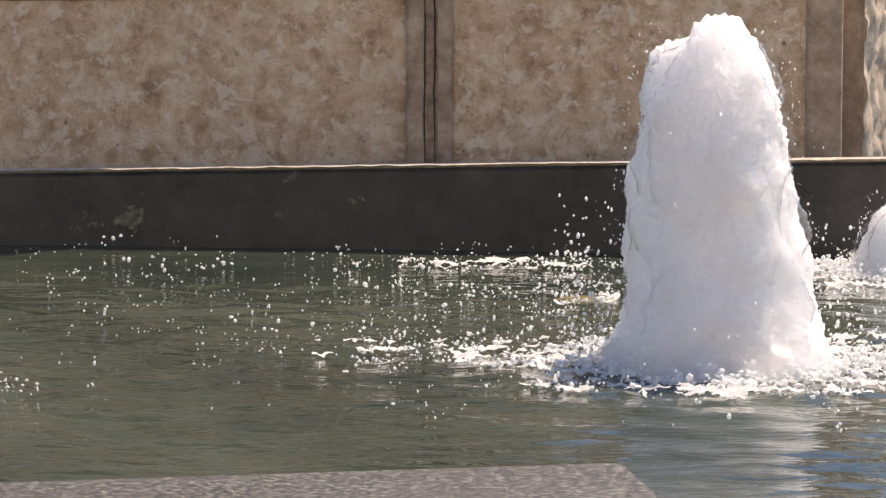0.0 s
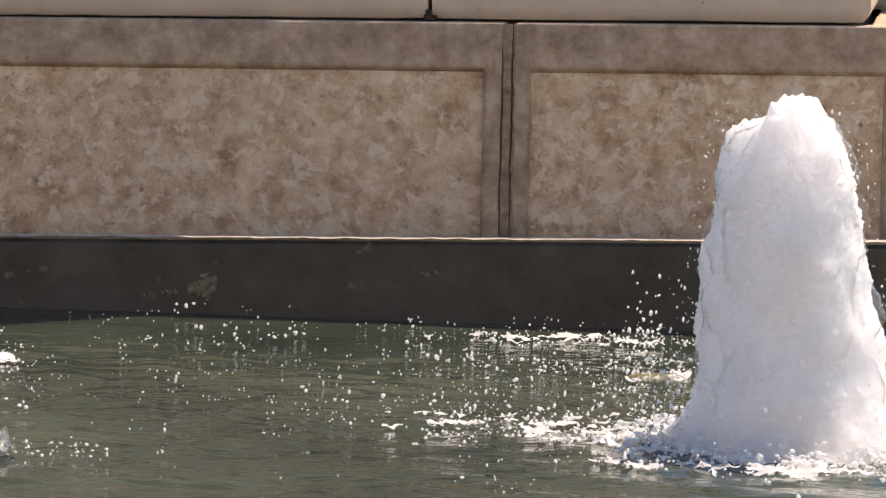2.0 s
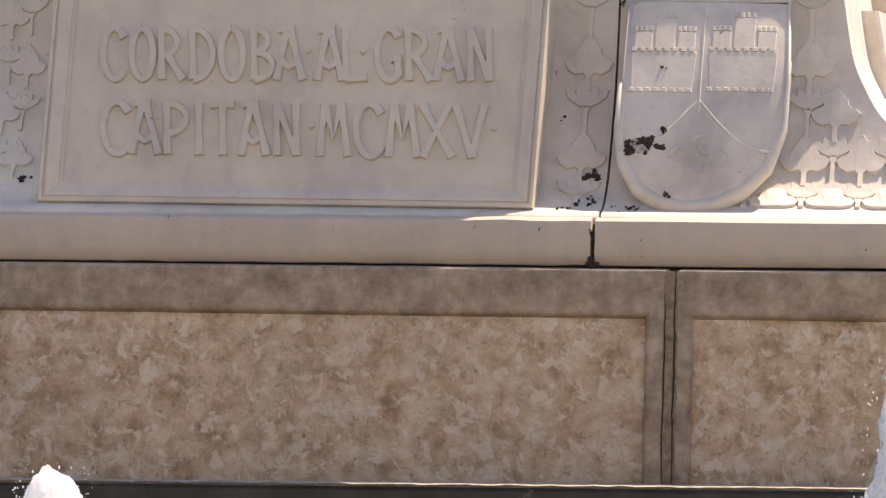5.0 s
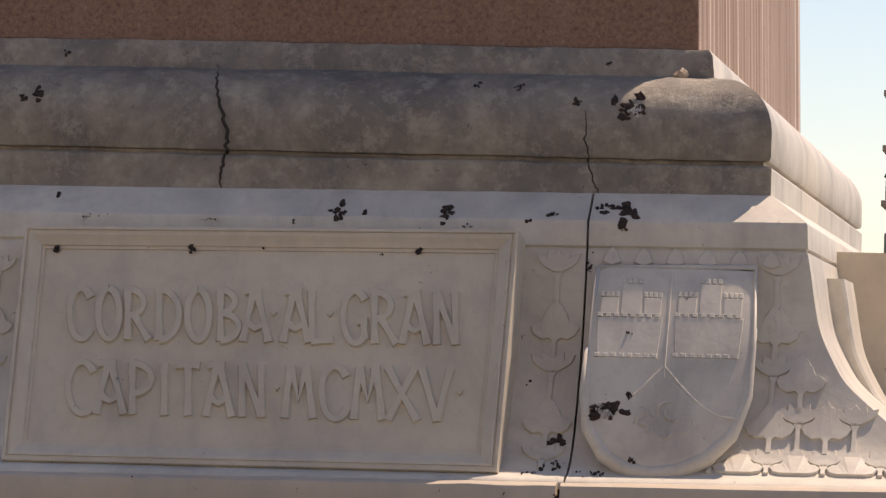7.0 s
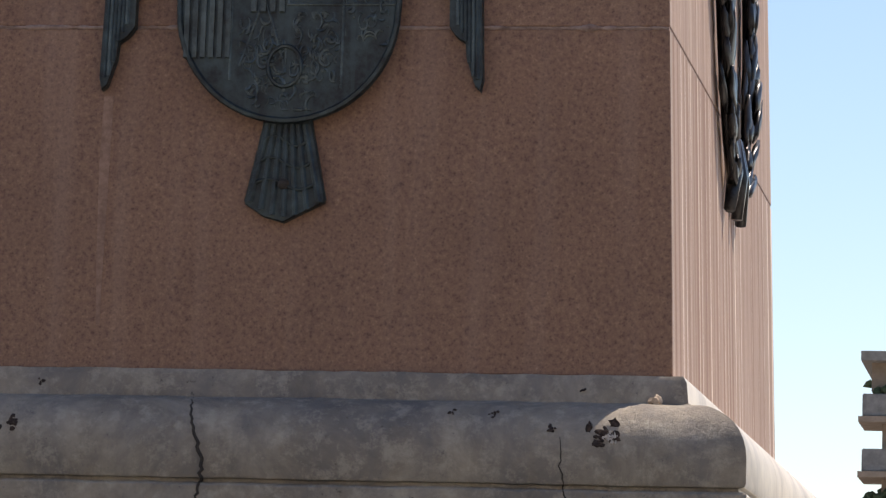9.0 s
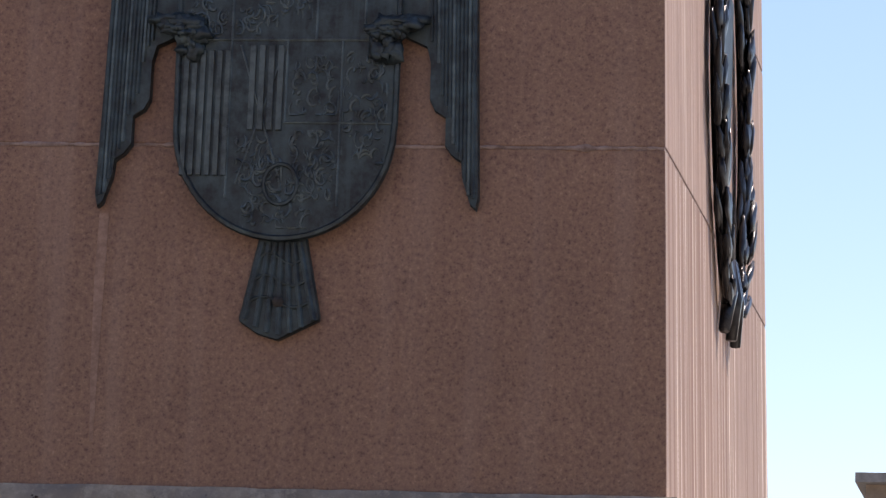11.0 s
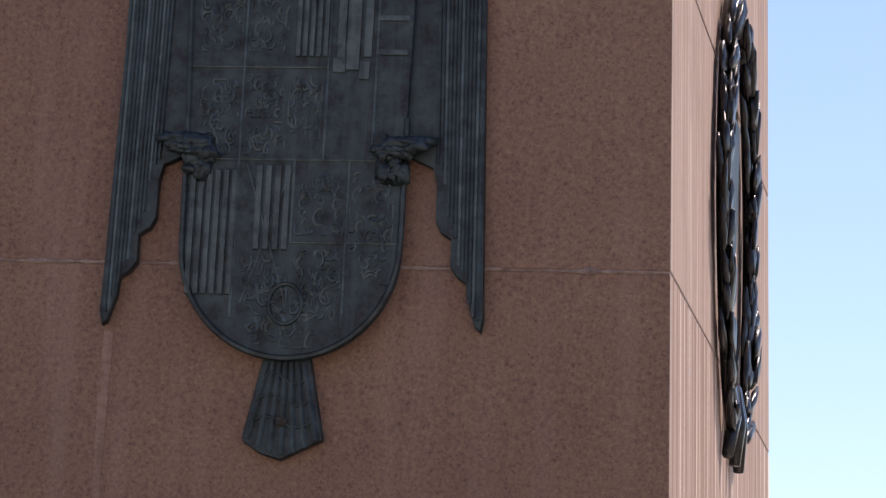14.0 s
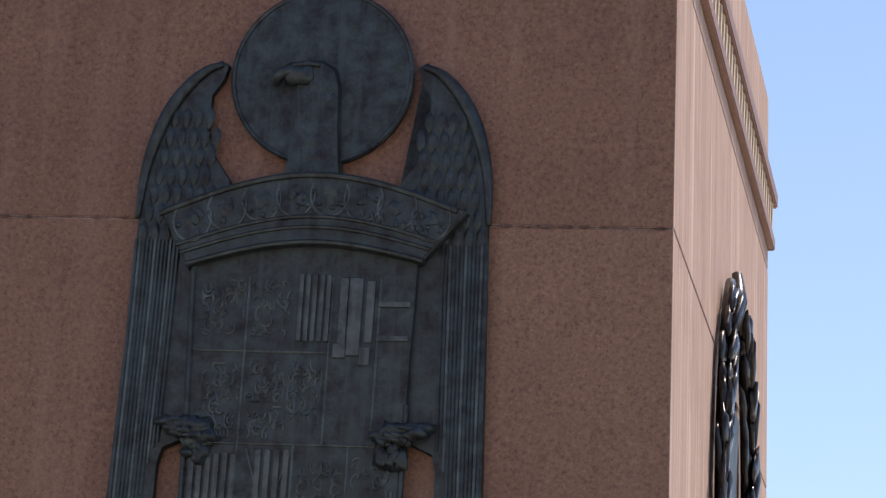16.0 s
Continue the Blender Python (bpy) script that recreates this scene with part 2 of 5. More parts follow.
def part(name, bm, material, parent, label="", smooth=False):
    return mesh_object(name, bm, material, parent, label, smooth)


def thing(name, label, category, group="", kind="", at=(0, 0, 0)):
    ob = new(name)
    ob.location = at
    return tagged(ob, label, category, group, kind)


def box(x0, x1, y0, y1, z0, z1, bevel=0.0, bm=None):
    bm = bm or bmesh.new()
    made = bmesh.ops.create_cube(bm, size=1, matrix=Matrix.LocRotScale(((x0 + x1) / 2, (y0 + y1) / 2, (z0 + z1) / 2), None, (x1 - x0, y1 - y0, z1 - z0)))
    if bevel:
        edges = {e for v in made["verts"] for e in v.link_edges}
        bmesh.ops.bevel(bm, geom=list(edges), offset=bevel, segments=2, affect="EDGES")
    return bm


def plate(outline, place, thick, bevel=0.0, bm=None):
    """A flat shape of the given outline (u, v), raised by thick, laid out by place(u, v, height)."""
    bm = bm or bmesh.new()
    n = len(outline)
    rings = [[bm.verts.new(place(u, v, -0.01)) for u, v in outline]]
    if bevel:
        cu, cv = sum(p[0] for p in outline) / n, sum(p[1] for p in outline) / n
        size = max(max(abs(p[0] - cu), abs(p[1] - cv)) for p in outline)
        k = 1 - bevel / size
        rings.append([bm.verts.new(place(u, v, thick - bevel)) for u, v in outline])
        rings.append([bm.verts.new(place(cu + (u - cu) * k, cv + (v - cv) * k, thick)) for u, v in outline])
    else:
        rings.append([bm.verts.new(place(u, v, thick)) for u, v in outline])
    for a, b in zip(rings, rings[1:]):
        for i in range(n):
            bm.faces.new((a[i], a[(i + 1) % n], b[(i + 1) % n], b[i]))
    top = bm.faces.new(rings[-1])
    bmesh.ops.triangulate(bm, faces=[top])
    return bm


def tube(points, radius, bm=None, sides=6, taper=True):
    """A tube along the points, thinner towards its ends."""
    bm = bm or bmesh.new()
    pts = [Vector(p) for p in points]
    last, n = None, len(pts)
    for i, p in enumerate(pts):
        d = (pts[min(i + 1, n - 1)] - pts[max(i - 1, 0)]).normalized()
        a = d.orthogonal().normalized()
        if last:
            a = (last[1] - d * last[1].dot(d)).normalized()
        b = d.cross(a)
        r = radius * (0.35 + 0.65 * math.sin(math.pi * (i + 0.6) / (n + 0.2)) if taper else 1)
        ring = [bm.verts.new(p + r * (math.cos(t) * a + math.sin(t) * b)) for t in (2 * math.pi * k / sides for k in range(sides))]
        if last:
            for k in range(sides):
                bm.faces.new((last[0][k], last[0][(k + 1) % sides], ring[(k + 1) % sides], ring[k]))
        else:
            bm.faces.new(ring)
        last = (ring, a)
    bm.faces.new(last[0])
    return bm


def blob(centre, size, seed, bm=None, rough=0.45, level=2, place=None):
    """A lumpy pebble shape."""
    bm = bm or bmesh.new()
    made = bmesh.ops.create_icosphere(bm, subdivisions=level, radius=1)
    for v in made["verts"]:
        k = 1 + rough * noise.noise(v.co * 1.7 + Vector((seed * 3.1, seed * 1.7, seed)))
        p = Vector((v.co.x * size[0] * k, v.co.y * size[1] * k, v.co.z * size[2] * k))
        v.co = place(p) if place else Vector(centre) + p
    return bm


# ---- the monument's measures ----
HALF, DEEP, BATTER, FOOT = 1.437, 5.168, 0.032, 2.784   # tower: half width, depth, lean, height of its foot
LEVEL = 0.0158                                            # the old base has sunk a little to one side


def course(u, side, of, os, z, tilt=0.0):
    """A point of a course round the tower: u along the side, of and os in front of and beside the tower."""
    x, y = {"front": (u, -of), "right": (HALF + os, u), "left": (-HALF - os, u), "back": (u, DEEP + of)}[side]
    return Vector((x, y, z + tilt * x))


def run(profile, side, u0, u1, tilt=0.0, seed=0, wear=0.0, bm=None):
    """A block of a course: profile of (of, os, z) from its top to its foot; u0, u1: the ends, or None for a mitred corner."""
    bm = bm or bmesh.new()
    steps = 1 if not wear else max(2, int(abs((u1 if u1 is not None else HALF) - (u0 if u0 is not None else -HALF)) / 0.06))
    ring = list(profile) + [(-0.06, -0.06, profile[-1][2]), (-0.06, -0.06, profile[0][2])]
    rows = []
    for k in range(steps + 1):
        row = []
        for of, os, z in ring:
            lo, hi = (-HALF - os, HALF + os) if side in ("front", "back") else (-of, DEEP + of)
            a, b = u0 if u0 is not None else lo, u1 if u1 is not None else hi
            p = course(a + (b - a) * k / steps, side, of, os, z, tilt)
            if wear and 0 <= k <= steps and of > 0:
                p += wear * Vector((noise.noise(p * 9 + Vector((seed, 0, 0))) * 0.3, noise.noise(p * 11), noise.noise(p * 10 + Vector((0, seed, 4)))))
            row.append(bm.verts.new(p))
        rows.append(row)
    n = len(ring)
    for a, b in zip(rows, rows[1:]):
        for i in range(n):
            bm.faces.new((a[i], a[(i + 1) % n], b[(i + 1) % n], b[i]))
    bm.faces.new(rows[0])
    bm.faces.new(rows[-1])
    return bm


def frontal(x, z, out=0.0):
    """A point on the tower's leaning front."""
    return Vector((x, BATTER * (z - FOOT) - out, z))


def sideward(y, z, out=0.0):
    """A point on the tower's leaning right side."""
    return Vector((HALF - BATTER * (z - FOOT) + out, y, z))


# ---- ground and pool ----
ground = mesh_object("ground", box(-2500, 2500, -2500, 2500, -0.5, 0.0), PAVING)
tagged(ground, "grey stone paving of a wide city square", "ground", kind="structure")

WL = 0.135   # water level
bm = bmesh.new()
nx, ny = 380, 300
grid = []
for j in range(ny + 1):
    for i in range(nx + 1):
        x, y = -2.6 + 8.2 * i / nx, -6.9 + 5.62 * j / ny
        calm = min(1.0, max(0.12, (-1.34 - y) / 2.4))
        z = WL - 0.004 + 0.008 * noise.noise(Vector((x * 2.4, y * 4.2, 0))) * calm + 0.010 * calm * noise.noise(Vector((x * 5, y * 9, 3))) + 0.0015 * noise.noise(Vector((x * 16, y * 26, 6)))
        for jx, jy, k in ((2.414, -3.80, 1.0), (-0.2, -2.92, 0.6), (0.38, -4.5, 0.4)):
            r = math.hypot(x - jx, y - jy)
            z += 0.012 * k * math.sin(r * 26) * math.exp(-1.6 * r)
        grid.append(bm.verts.new((x, y, z)))
for j in range(ny):
    for i in range(nx):
        a = j * (nx + 1) + i
        bm.faces.new((grid[a], grid[a + 1], grid[a + nx + 2], grid[a + nx + 1]))
water = mesh_object("water", bm, WATER, smooth=True)
tagged(water, "dark green rippled water of the fountain pool", "water", kind="structure")
for nm, b4 in (("water_side_1", (5.6, 7.5, -6.9, 10.0)), ("water_side_2", (-7.5, -2.6, -6.9, 10.0))):
    tagged(mesh_object(nm, box(*b4, 0.05, WL), WATER), "dark green pool water beside the monument", "water", kind="structure")
for nm, b4 in (("pool_wall_1", (-7.9, 7.9, -7.35, -6.9)), ("pool_wall_2", (-7.9, 7.9, 10.0, 10.4)), ("pool_wall_3", (-7.9, -7.5, -6.9, 10.0)), ("pool_wall_4", (7.5, 7.9, -6.9, 10.0))):
    tagged(mesh_object(nm, box(*b4, 0.0, 0.27, 0.02), ROUGH_GRANITE), "low rough granite wall round the pool", "pool wall", kind="structure")

# inner basin wall round the base, with a crusted top edge
RIM_TILT, RIM_Z = 0.0258, 0.376
inner = thing("basin_wall", "dark wet stone basin wall with a pale crusted edge", "wall", kind="structure")


def rim_piece(x0, x1, y0, y1, name="wall_face"):
    bm = bmesh.new()
    n = 90 if abs(x1 - x0) > 1 else 8
    rows, tops = [], []
    for k in range(n + 1):
        x = x0 + (x1 - x0) * k / n
        z = RIM_Z + RIM_TILT * x - 0.012
        w = 0.004 * noise.noise(Vector((x * 6, 0, 0)))
        rows.append([bm.verts.new(p) for p in ((x, y1, 0.0), (x, y1, z), (x, y0 + 0.012, z), (x, y0 + w, z - 0.012), (x, y0 + w + 0.006 * noise.noise(Vector((x * 3, 5, 0))), 0.0))])
    for a, b in zip(rows, rows[1:]):
        for i in range(4):
            bm.faces.new((a[i], a[i + 1], b[i + 1], b[i]))
    bm.faces.new(rows[0]), bm.faces.new(rows[-1])
    part(name, bm, WET, inner)
    bm = bmesh.new()
    rows = []
    for k in range(n * 2 + 1):
        x = x0 + (x1 - x0) * k / (2 * n)
        z = RIM_Z + RIM_TILT * x
        e = 0.004 * noise.noise(Vector((x * 14, 2, 0))) + 0.003 * noise.noise(Vector((x * 45, 2, 0)))
        rows.append([bm.verts.new(p) for p in ((x, y1, z - 0.012), (x, y1, z), (x, y0 + 0.006 + e, z + e * 0.7), (x, y0 - 0.002 + e, z - 0.002 + e), (x, y0 + 0.014, z - 0.013))])
    for a, b in zip(rows, rows[1:]):
        for i in range(4):
            bm.faces.new((a[i], a[i + 1], b[i + 1], b[i]))
    bm.faces.new(rows[0]), bm.faces.new(rows[-1])
    part("edge_crust", bm, RIM_TOP, inner, "pale crusted top edge")


rim_piece(-4.2, 4.2, -1.3, -1.245)
part("side_wall", box(4.06, 4.2, -1.15, 8.0, 0.0, 0.45), WET, inner)
part("side_wall", box(-4.2, -4.06, -1.15, 8.0, 0.0, 0.30), WET, inner)
part("basin_floor", box(-4.06, 4.06, -1.15, 8.0, 0.0, 0.12), WET, inner)

# a rough granite kerb lying in the pool
kerb = bmesh.new()
slab = [(-3.6, -6.88), (2.48, -6.5), (2.38, -5.74), (2.285, -5.375), (0.96, -5.79), (-2.6, -6.85)]
plate(slab, lambda u, v, h: Vector((u, v, 0.03 + h)), 0.113, 0.012, kerb)
kerb = mesh_object("granite_kerb", kerb, SPECKLE)
tagged(kerb, "rough grey granite kerb at the pool's edge", "kerb")

# ---- the base: plinth blocks, ledge, flared marble ----
plinth = thing("plinth", "brown limestone plinth of panelled blocks", "plinth", kind="structure")
part("core", box(-2.60, 2.60, -0.90, 6.0, 0.0, 1.07), MORTAR, plinth)


def panel_block(x0, x1, px0, px1):
    """A dressed block with a sunk, rough panel."""
    yf, zt = -1.0, 1.0785
    lift = lambda x, z: z + LEVEL * x
    blk = bmesh.new()
    frame_in = 0.012
    # frame faces round the panel
    outer = [(x0, 0.0), (x1, 0.0), (x1, zt), (x0, zt)]
    inner_ = [(px0, 0.0), (px1, 0.0), (px1, 0.928), (px0, 0.928)]
    o1 = [blk.verts.new((x, yf, lift(x, z))) for x, z in outer]
    i1 = [blk.verts.new((x, yf, lift(x, z))) for x, z in inner_]
    i2 = [blk.verts.new((x + (0.012 if x == px0 else -0.012), yf + 0.022, lift(x, z - (0.012 if z else 0)))) for x, z in inner_]
    bk = [blk.verts.new((x, -0.85, lift(x, z))) for x, z in outer]
    for a, b in ((0, 1), (1, 2), (2, 3), (3, 0)):
        if a != 0:
            blk.faces.new((o1[a], o1[b], i1[b], i1[a]))
            blk.faces.new((i1[a], i1[b], i2[b], i2[a]))
        blk.faces.new((o1[a], o1[b], bk[b], bk[a]))
    blk.faces.new(bk)
    ob = part("plinth_block", blk, DRESSED, plinth)
    mod = ob.modifiers.new("worn_edge", "BEVEL")
    mod.width, mod.segments, mod.limit_method = 0.008, 2, "ANGLE"
    p = bmesh.new()
    n, mrows = int((px1 - px0) / 0.035), 26
    rows = []
    for j in range(mrows + 1):
        row = []
        for i in range(n + 1):
            x, z = px0 + 0.006 + (px1 - px0 - 0.012) * i / n, 0.915 * j / mrows
            edge = min(i, n - i, mrows - j)
            y = yf + 0.024 - 0.012 * min(1, edge / 2) - 0.010 * noise.noise(Vector((x * 9, z * 11, 1))) - 0.006 * noise.noise(Vector((x * 28, z * 28, 7)))
            row.append(p.verts.new((x, y, lift(x, z))))
        rows.append(row)
    for a, b in zip(rows, rows[1:]):
        for i in range(n):
            p.faces.new((a[i], a[i + 1], b[i + 1], b[i]))
    part("rough_panel", p, PANEL, ob, "blotched brown limestone panel", smooth=True)


panel_block(-1.376, 1.358, -1.285, 1.300)
panel_block(1.392, 2.730, 1.436, 2.620)
panel_block(-2.715, -1.382, -2.597, -1.447)
part("side_block", box(2.55, 2.70, -0.84, 5.9, 0.0, 1.10, 0.01), DRESSED, plinth)
part("side_block", box(-2.70, -2.55, -0.84, 5.9, 0.0, 1.02, 0.01), DRESSED, plinth)
part("set_back_block", box(2.66, 2.80, -0.78, 0.35, 0.0, 1.0, 0.012), DRESSED, plinth)

ledge = thing("ledge", "cream marble ledge of long blocks on the plinth", "ledge", kind="structure")
LEDGE = [(0.86, 1.05, 1.248), (0.910, 1.095, 1.246), (0.930, 1.113, 1.236), (0.938, 1.12, 1.215), (0.938, 1.12, 1.135), (0.934, 1.114, 1.108), (0.918, 1.095, 1.088), (0.86, 1.06, 1.080)]
for u0, u1 in ((None, -1.083), (-1.068, 1.092), (1.106, None)):
    part("ledge_block", run(LEDGE, "front", u0, u1, LEVEL, u1 or 3, 0.004), LEDGE_STONE, ledge, smooth=35)
for s in ("right", "left"):
    part("ledge_block", run(LEDGE, s, None, 2.2, LEVEL), LEDGE_STONE, ledge)
    part("ledge_block", run(LEDGE, s, 2.21, None, LEVEL), LEDGE_STONE, ledge)
part("bed_joint", box(-2.52, 2.52, -0.89, 6.0, 1.02, 1.10), MORTAR, ledge)

FLARE = [(0.27, 0.27, 2.262), (0.30, 0.30, 2.246), (0.428, 0.428, 2.150), (0.432, 0.432, 2.140), (0.434, 0.436, 2.062), (0.424, 0.426, 2.054), (0.432, 0.436, 2.045), (0.445, 0.451, 1.966), (0.46, 0.467, 1.87), (0.478, 0.490, 1.773), (0.508, 0.535, 1.68), (0.542, 0.585, 1.603), (0.582, 0.675, 1.521), (0.622, 0.76, 1.45), (0.665, 0.85, 1.385), (0.72, 0.95, 1.325), (0.785, 1.02, 1.285), (0.865, 1.06, 1.262), (0.88, 1.07, 1.23)]


def smooth_profile(points, first, cuts=3):
    """The profile with a soft curve laid through its points from the given one on."""
    out = list(points[:first])
    for i in range(first, len(points) - 1):
        p = [points[max(first, i - 1)], points[i], points[i + 1], points[min(len(points) - 1, i + 2)]]
        for k in range(cuts):
            t = k / cuts
            out.append(tuple(0.5 * (2 * b + (c - a) * t + (2 * a - 5 * b + 4 * c - d) * t * t + (3 * b - a - 3 * c + d) * t ** 3) for a, b, c, d in zip(*p)))
    return out + [points[-1]]


FLARE = smooth_profile(FLARE, 7)
FT = 0.010


def flare_at(z):
    for (a, s, z0), (b, s2, z1) in zip(FLARE[5:], FLARE[6:]):
        if z1 <= z <= z0:
            return a + (b - a) * (z0 - z) / (z0 - z1)
    return FLARE[5][0] if z > 2 else FLARE[-1][0]


def on_flare(x, z, out=0.0):
    """A point on the front of the flared base."""
    zz = z - FT * x
    o = flare_at(zz)
    d = (flare_at(zz - 0.02) - flare_at(zz + 0.02)) / 0.04
    n = Vector((0, -1, d)).normalized()
    return Vector((x, -o, z)) + n * out


flared = thing("flared_base", "white marble base flaring out below the tower", "pedestal base", kind="structure")
part("core", box(-1.74, 1.74, -0.28, 5.4, 1.1, 2.2), MORTAR, flared)
for u0, u1 in ((None, -1.122), (-1.116, 1.108), (1.116, None)):
    part("flare_block", run(FLARE, "front", u0, u1, FT, 1, 0.002), MARBLE, flared, smooth=30)
for s in ("right", "left"):
    part("flare_block", run(FLARE, s, None, 1.6, FT), MARBLE, flared, smooth=30)
    part("flare_block", run(FLARE, s, 1.606, None, FT), MARBLE, flared, smooth=30)
part("flare_block", run(FLARE, "back", None, None, FT), MARBLE, flared, smooth=30)

MOULD = [(0.040, 0.040, 2.790), (0.055, 0.055, 2.766), (0.062, 0.062, 2.690)]
MOULD += [(0.075 + 0.214 * math.sin(a), 0.075 + 0.214 * math.sin(a), 2.49 + 0.195 * math.cos(a)) for a in (math.pi / 2 * k / 9 for k in range(10))]
MOULD += [(0.289, 0.289, 2.398), (0.283, 0.283, 2.386), (0.262, 0.262, 2.382), (0.262, 0.262, 2.370), (0.286, 0.286, 2.366), (0.292, 0.292, 2.358), (0.292, 0.292, 2.236)]
mould = thing("moulding", "grey weathered marble moulding with a rounded top", "moulding", kind="structure")
part("core", box(-1.46, 1.46, -0.03, 5.2, 2.2, 2.76), MORTAR, mould)
for u0, u1 in ((None, None),):
    part("moulding_block", run(MOULD, "front", u0, u1, 0.0, 2, 0.005), MARBLE_GREY, mould, smooth=32)
# side blocks in paler marble: part of their sunlit brightness is in the colour
for s in ("right", "left"):
    for u0, u1 in ((None, 1.2), (1.206, 3.1), (3.106, None)):
        part("moulding_block", run(MOULD, s, u0, u1, 0.0, 3, 0.0), MARBLE, mould, smooth=32)
part("moulding_block", run(MOULD, "back", None, None), MARBLE_GREY, mould)
part("broken_lip", blob((1.385, -0.085, 2.695), (0.022, 0.02, 0.024), 4, rough=0.7), DRESSED, mould)

# ---- granite tower ----
tower = thing("tower", "tapering red granite pedestal tower of large blocks", "pedestal", kind="structure")
JOINTS = [FOOT, 4.057, 5.313, 6.413, 7.3]


def granite_block(x0, x1, z0, z1, at_left, at_right):
    bm = bmesh.new()
    g = 0.005
    vs = []
    for z in (z0 + g, z1 - g):
        k = BATTER * (z - FOOT)
        a = -HALF + k if at_left else x0 + g * 0.5
        b = HALF - k if at_right else x1 - g * 0.5
        vs.append([bm.verts.new(p) for p in ((a, k, z), (b, k, z), (b, DEEP - k, z), (a, DEEP - k, z))])
    lo, hi = vs
    for i in range(4):
        f = bm.faces.new((lo[i], lo[(i + 1) % 4], hi[(i + 1) % 4], hi[i]))
        # only the right side takes the granite coloured as sunlit
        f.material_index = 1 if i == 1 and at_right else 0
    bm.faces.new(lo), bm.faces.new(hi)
    ob = part("granite_block", bm, (GRANITE, GRANITE_SUN_SIDE if z0 < 4 else GRANITE_SUN_MOTTLED), tower)
    mod = ob.modifiers.new("worn_edge", "BEVEL")
    mod.width, mod.segments = 0.006, 2


for k, (z0, z1) in enumerate(zip(JOINTS, JOINTS[1:])):
    if k == 0:
        granite_block(-HALF, HALF, z0, z1, True, True)
    else:
        cut = (0, 0.05, -0.03, 0.0)[k]
        granite_block(-HALF, cut, z0, z1, True, False)
        granite_block(cut, HALF, z0, z1, False, True)
bm = bmesh.new()
lo = [bm.verts.new((sx_ * (HALF - 0.004), y, FOOT)) for sx_, y in ((-1, 0.004), (1, 0.004), (1, DEEP - 0.004), (-1, DEEP - 0.004))]
k = BATTER * (7.29 - FOOT)
hi = [bm.verts.new((sx_ * (HALF - 0.004 - k), y, 7.29)) for sx_, y in ((-1, 0.004 + k), (1, 0.004 + k), (1, DEEP - 0.004 - k), (-1, DEEP - 0.004 - k))]
for i in range(4):
    bm.faces.new((lo[i], lo[(i + 1) % 4], hi[(i + 1) % 4], hi[i]))
bm.faces.new(lo), bm.faces.new(hi)
part("mortar_core", bm, PALE_MORTAR, tower, "pale mortar in the joints")

STAINED_MORTAR = plain("stained_joint_mortar", (0.035, 0.022, 0.018), (0.26, 0.165, 0.135), 45, 0.9, 0.6)


def joint_bead(z, x0, x1, seed):
    """Uneven mortar squeezed out of a bed joint."""
    bm = bmesh.new()
    pts, n = [], int((x1 - x0) / 0.012)
    rows = []
    for k in range(n + 1):
        x = x0 + (x1 - x0) * k / n
        r = max(0.0015, 0.0055 + 0.010 * noise.noise(Vector((x * 5, seed, 0))) + 0.009 * noise.noise(Vector((x * 24, seed, 3))))
        c = z + 0.003 * noise.noise(Vector((x * 5, seed, 9)))
        rows.append([bm.verts.new(frontal(x, c + r * math.sin(a), 0.8 * r * math.cos(a) - 0.001)) for a in (-1.5, -0.75, 0.0, 0.75, 1.5)])
    for a, b in zip(rows, rows[1:]):
        for i in range(4):
            bm.faces.new((a[i], a[i + 1], b[i + 1], b[i]))
    part("joint_mortar", bm, PALE_MORTAR if z < 5 else STAINED_MORTAR, tower, "uneven pale mortar bead" if z < 5 else "dark stained mortar bead", smooth=True)


for z in JOINTS[1:4]:
    w = HALF - BATTER * (z - FOOT) - 0.006
    joint_bead(z, -w, w, z)

# cornice round the tower's head
cornice = thing("cornice", "granite cornice with a small bracketed band", "cornice", kind="structure")
HK = HALF - BATTER * (6.6 - FOOT)
FK = BATTER * (6.6 - FOOT)


def cornice_ring(o, z0, z1, name, material):
    for nm, b6 in (("f", (-HK - o, HK + o, FK - o, FK)), ("r", (HK, HK + o, FK, DEEP - FK)), ("l", (-HK - o, -HK, FK, DEEP - FK)), ("b", (-HK - o, HK + o, DEEP - FK, DEEP - FK + o))):
        part(name, box(*b6, z0, z1, 0.006), material, cornice)


cornice_ring(0.035, 6.52, 6.58, "lower_band", GRANITE)
# the band's yellow sunlit look is put in by this paler limestone colour
cornice_ring(0.006, 6.58, 6.74, "back_band", RUSTIC)
cornice_ring(0.04, 6.74, 6.81, "upper_band", GRANITE)
bracket = box(HK, HK + 0.026, -0.03, 0.03, 6.58, 6.74, 0.006)
first = part("bracket", bracket, RUSTIC, cornice)
for k in range(34):
    ob = first if k == 0 else first.copy()
    if k:
        scene.collection.objects.link(ob)
    ob.location = (0, FK + 0.08 + k * (DEEP - 2 * FK - 0.16) / 33, 0)

# ---- inscription plaque ----
P0, P1 = Vector((0, -0.555, 2.093)), Vector((0, -0.800, 1.272))   # top and foot of its leaning face
PTILT = 0.0165
pdown = (P1 - P0)
PLEN = pdown.length
pdown.normalize()
pout = Vector((0, pdown.z, -pdown.y)).normalized()
if pout.y > 0:
    pout = -pout


def on_plaque(x, s, out=0.0):
    """x across, s metres down from the top edge."""
    return P0 + Vector((x * (1 - 0.014 * s / PLEN), 0, PTILT * x * (1 - 0.4 * s / PLEN))) + pdown * s + pout * out


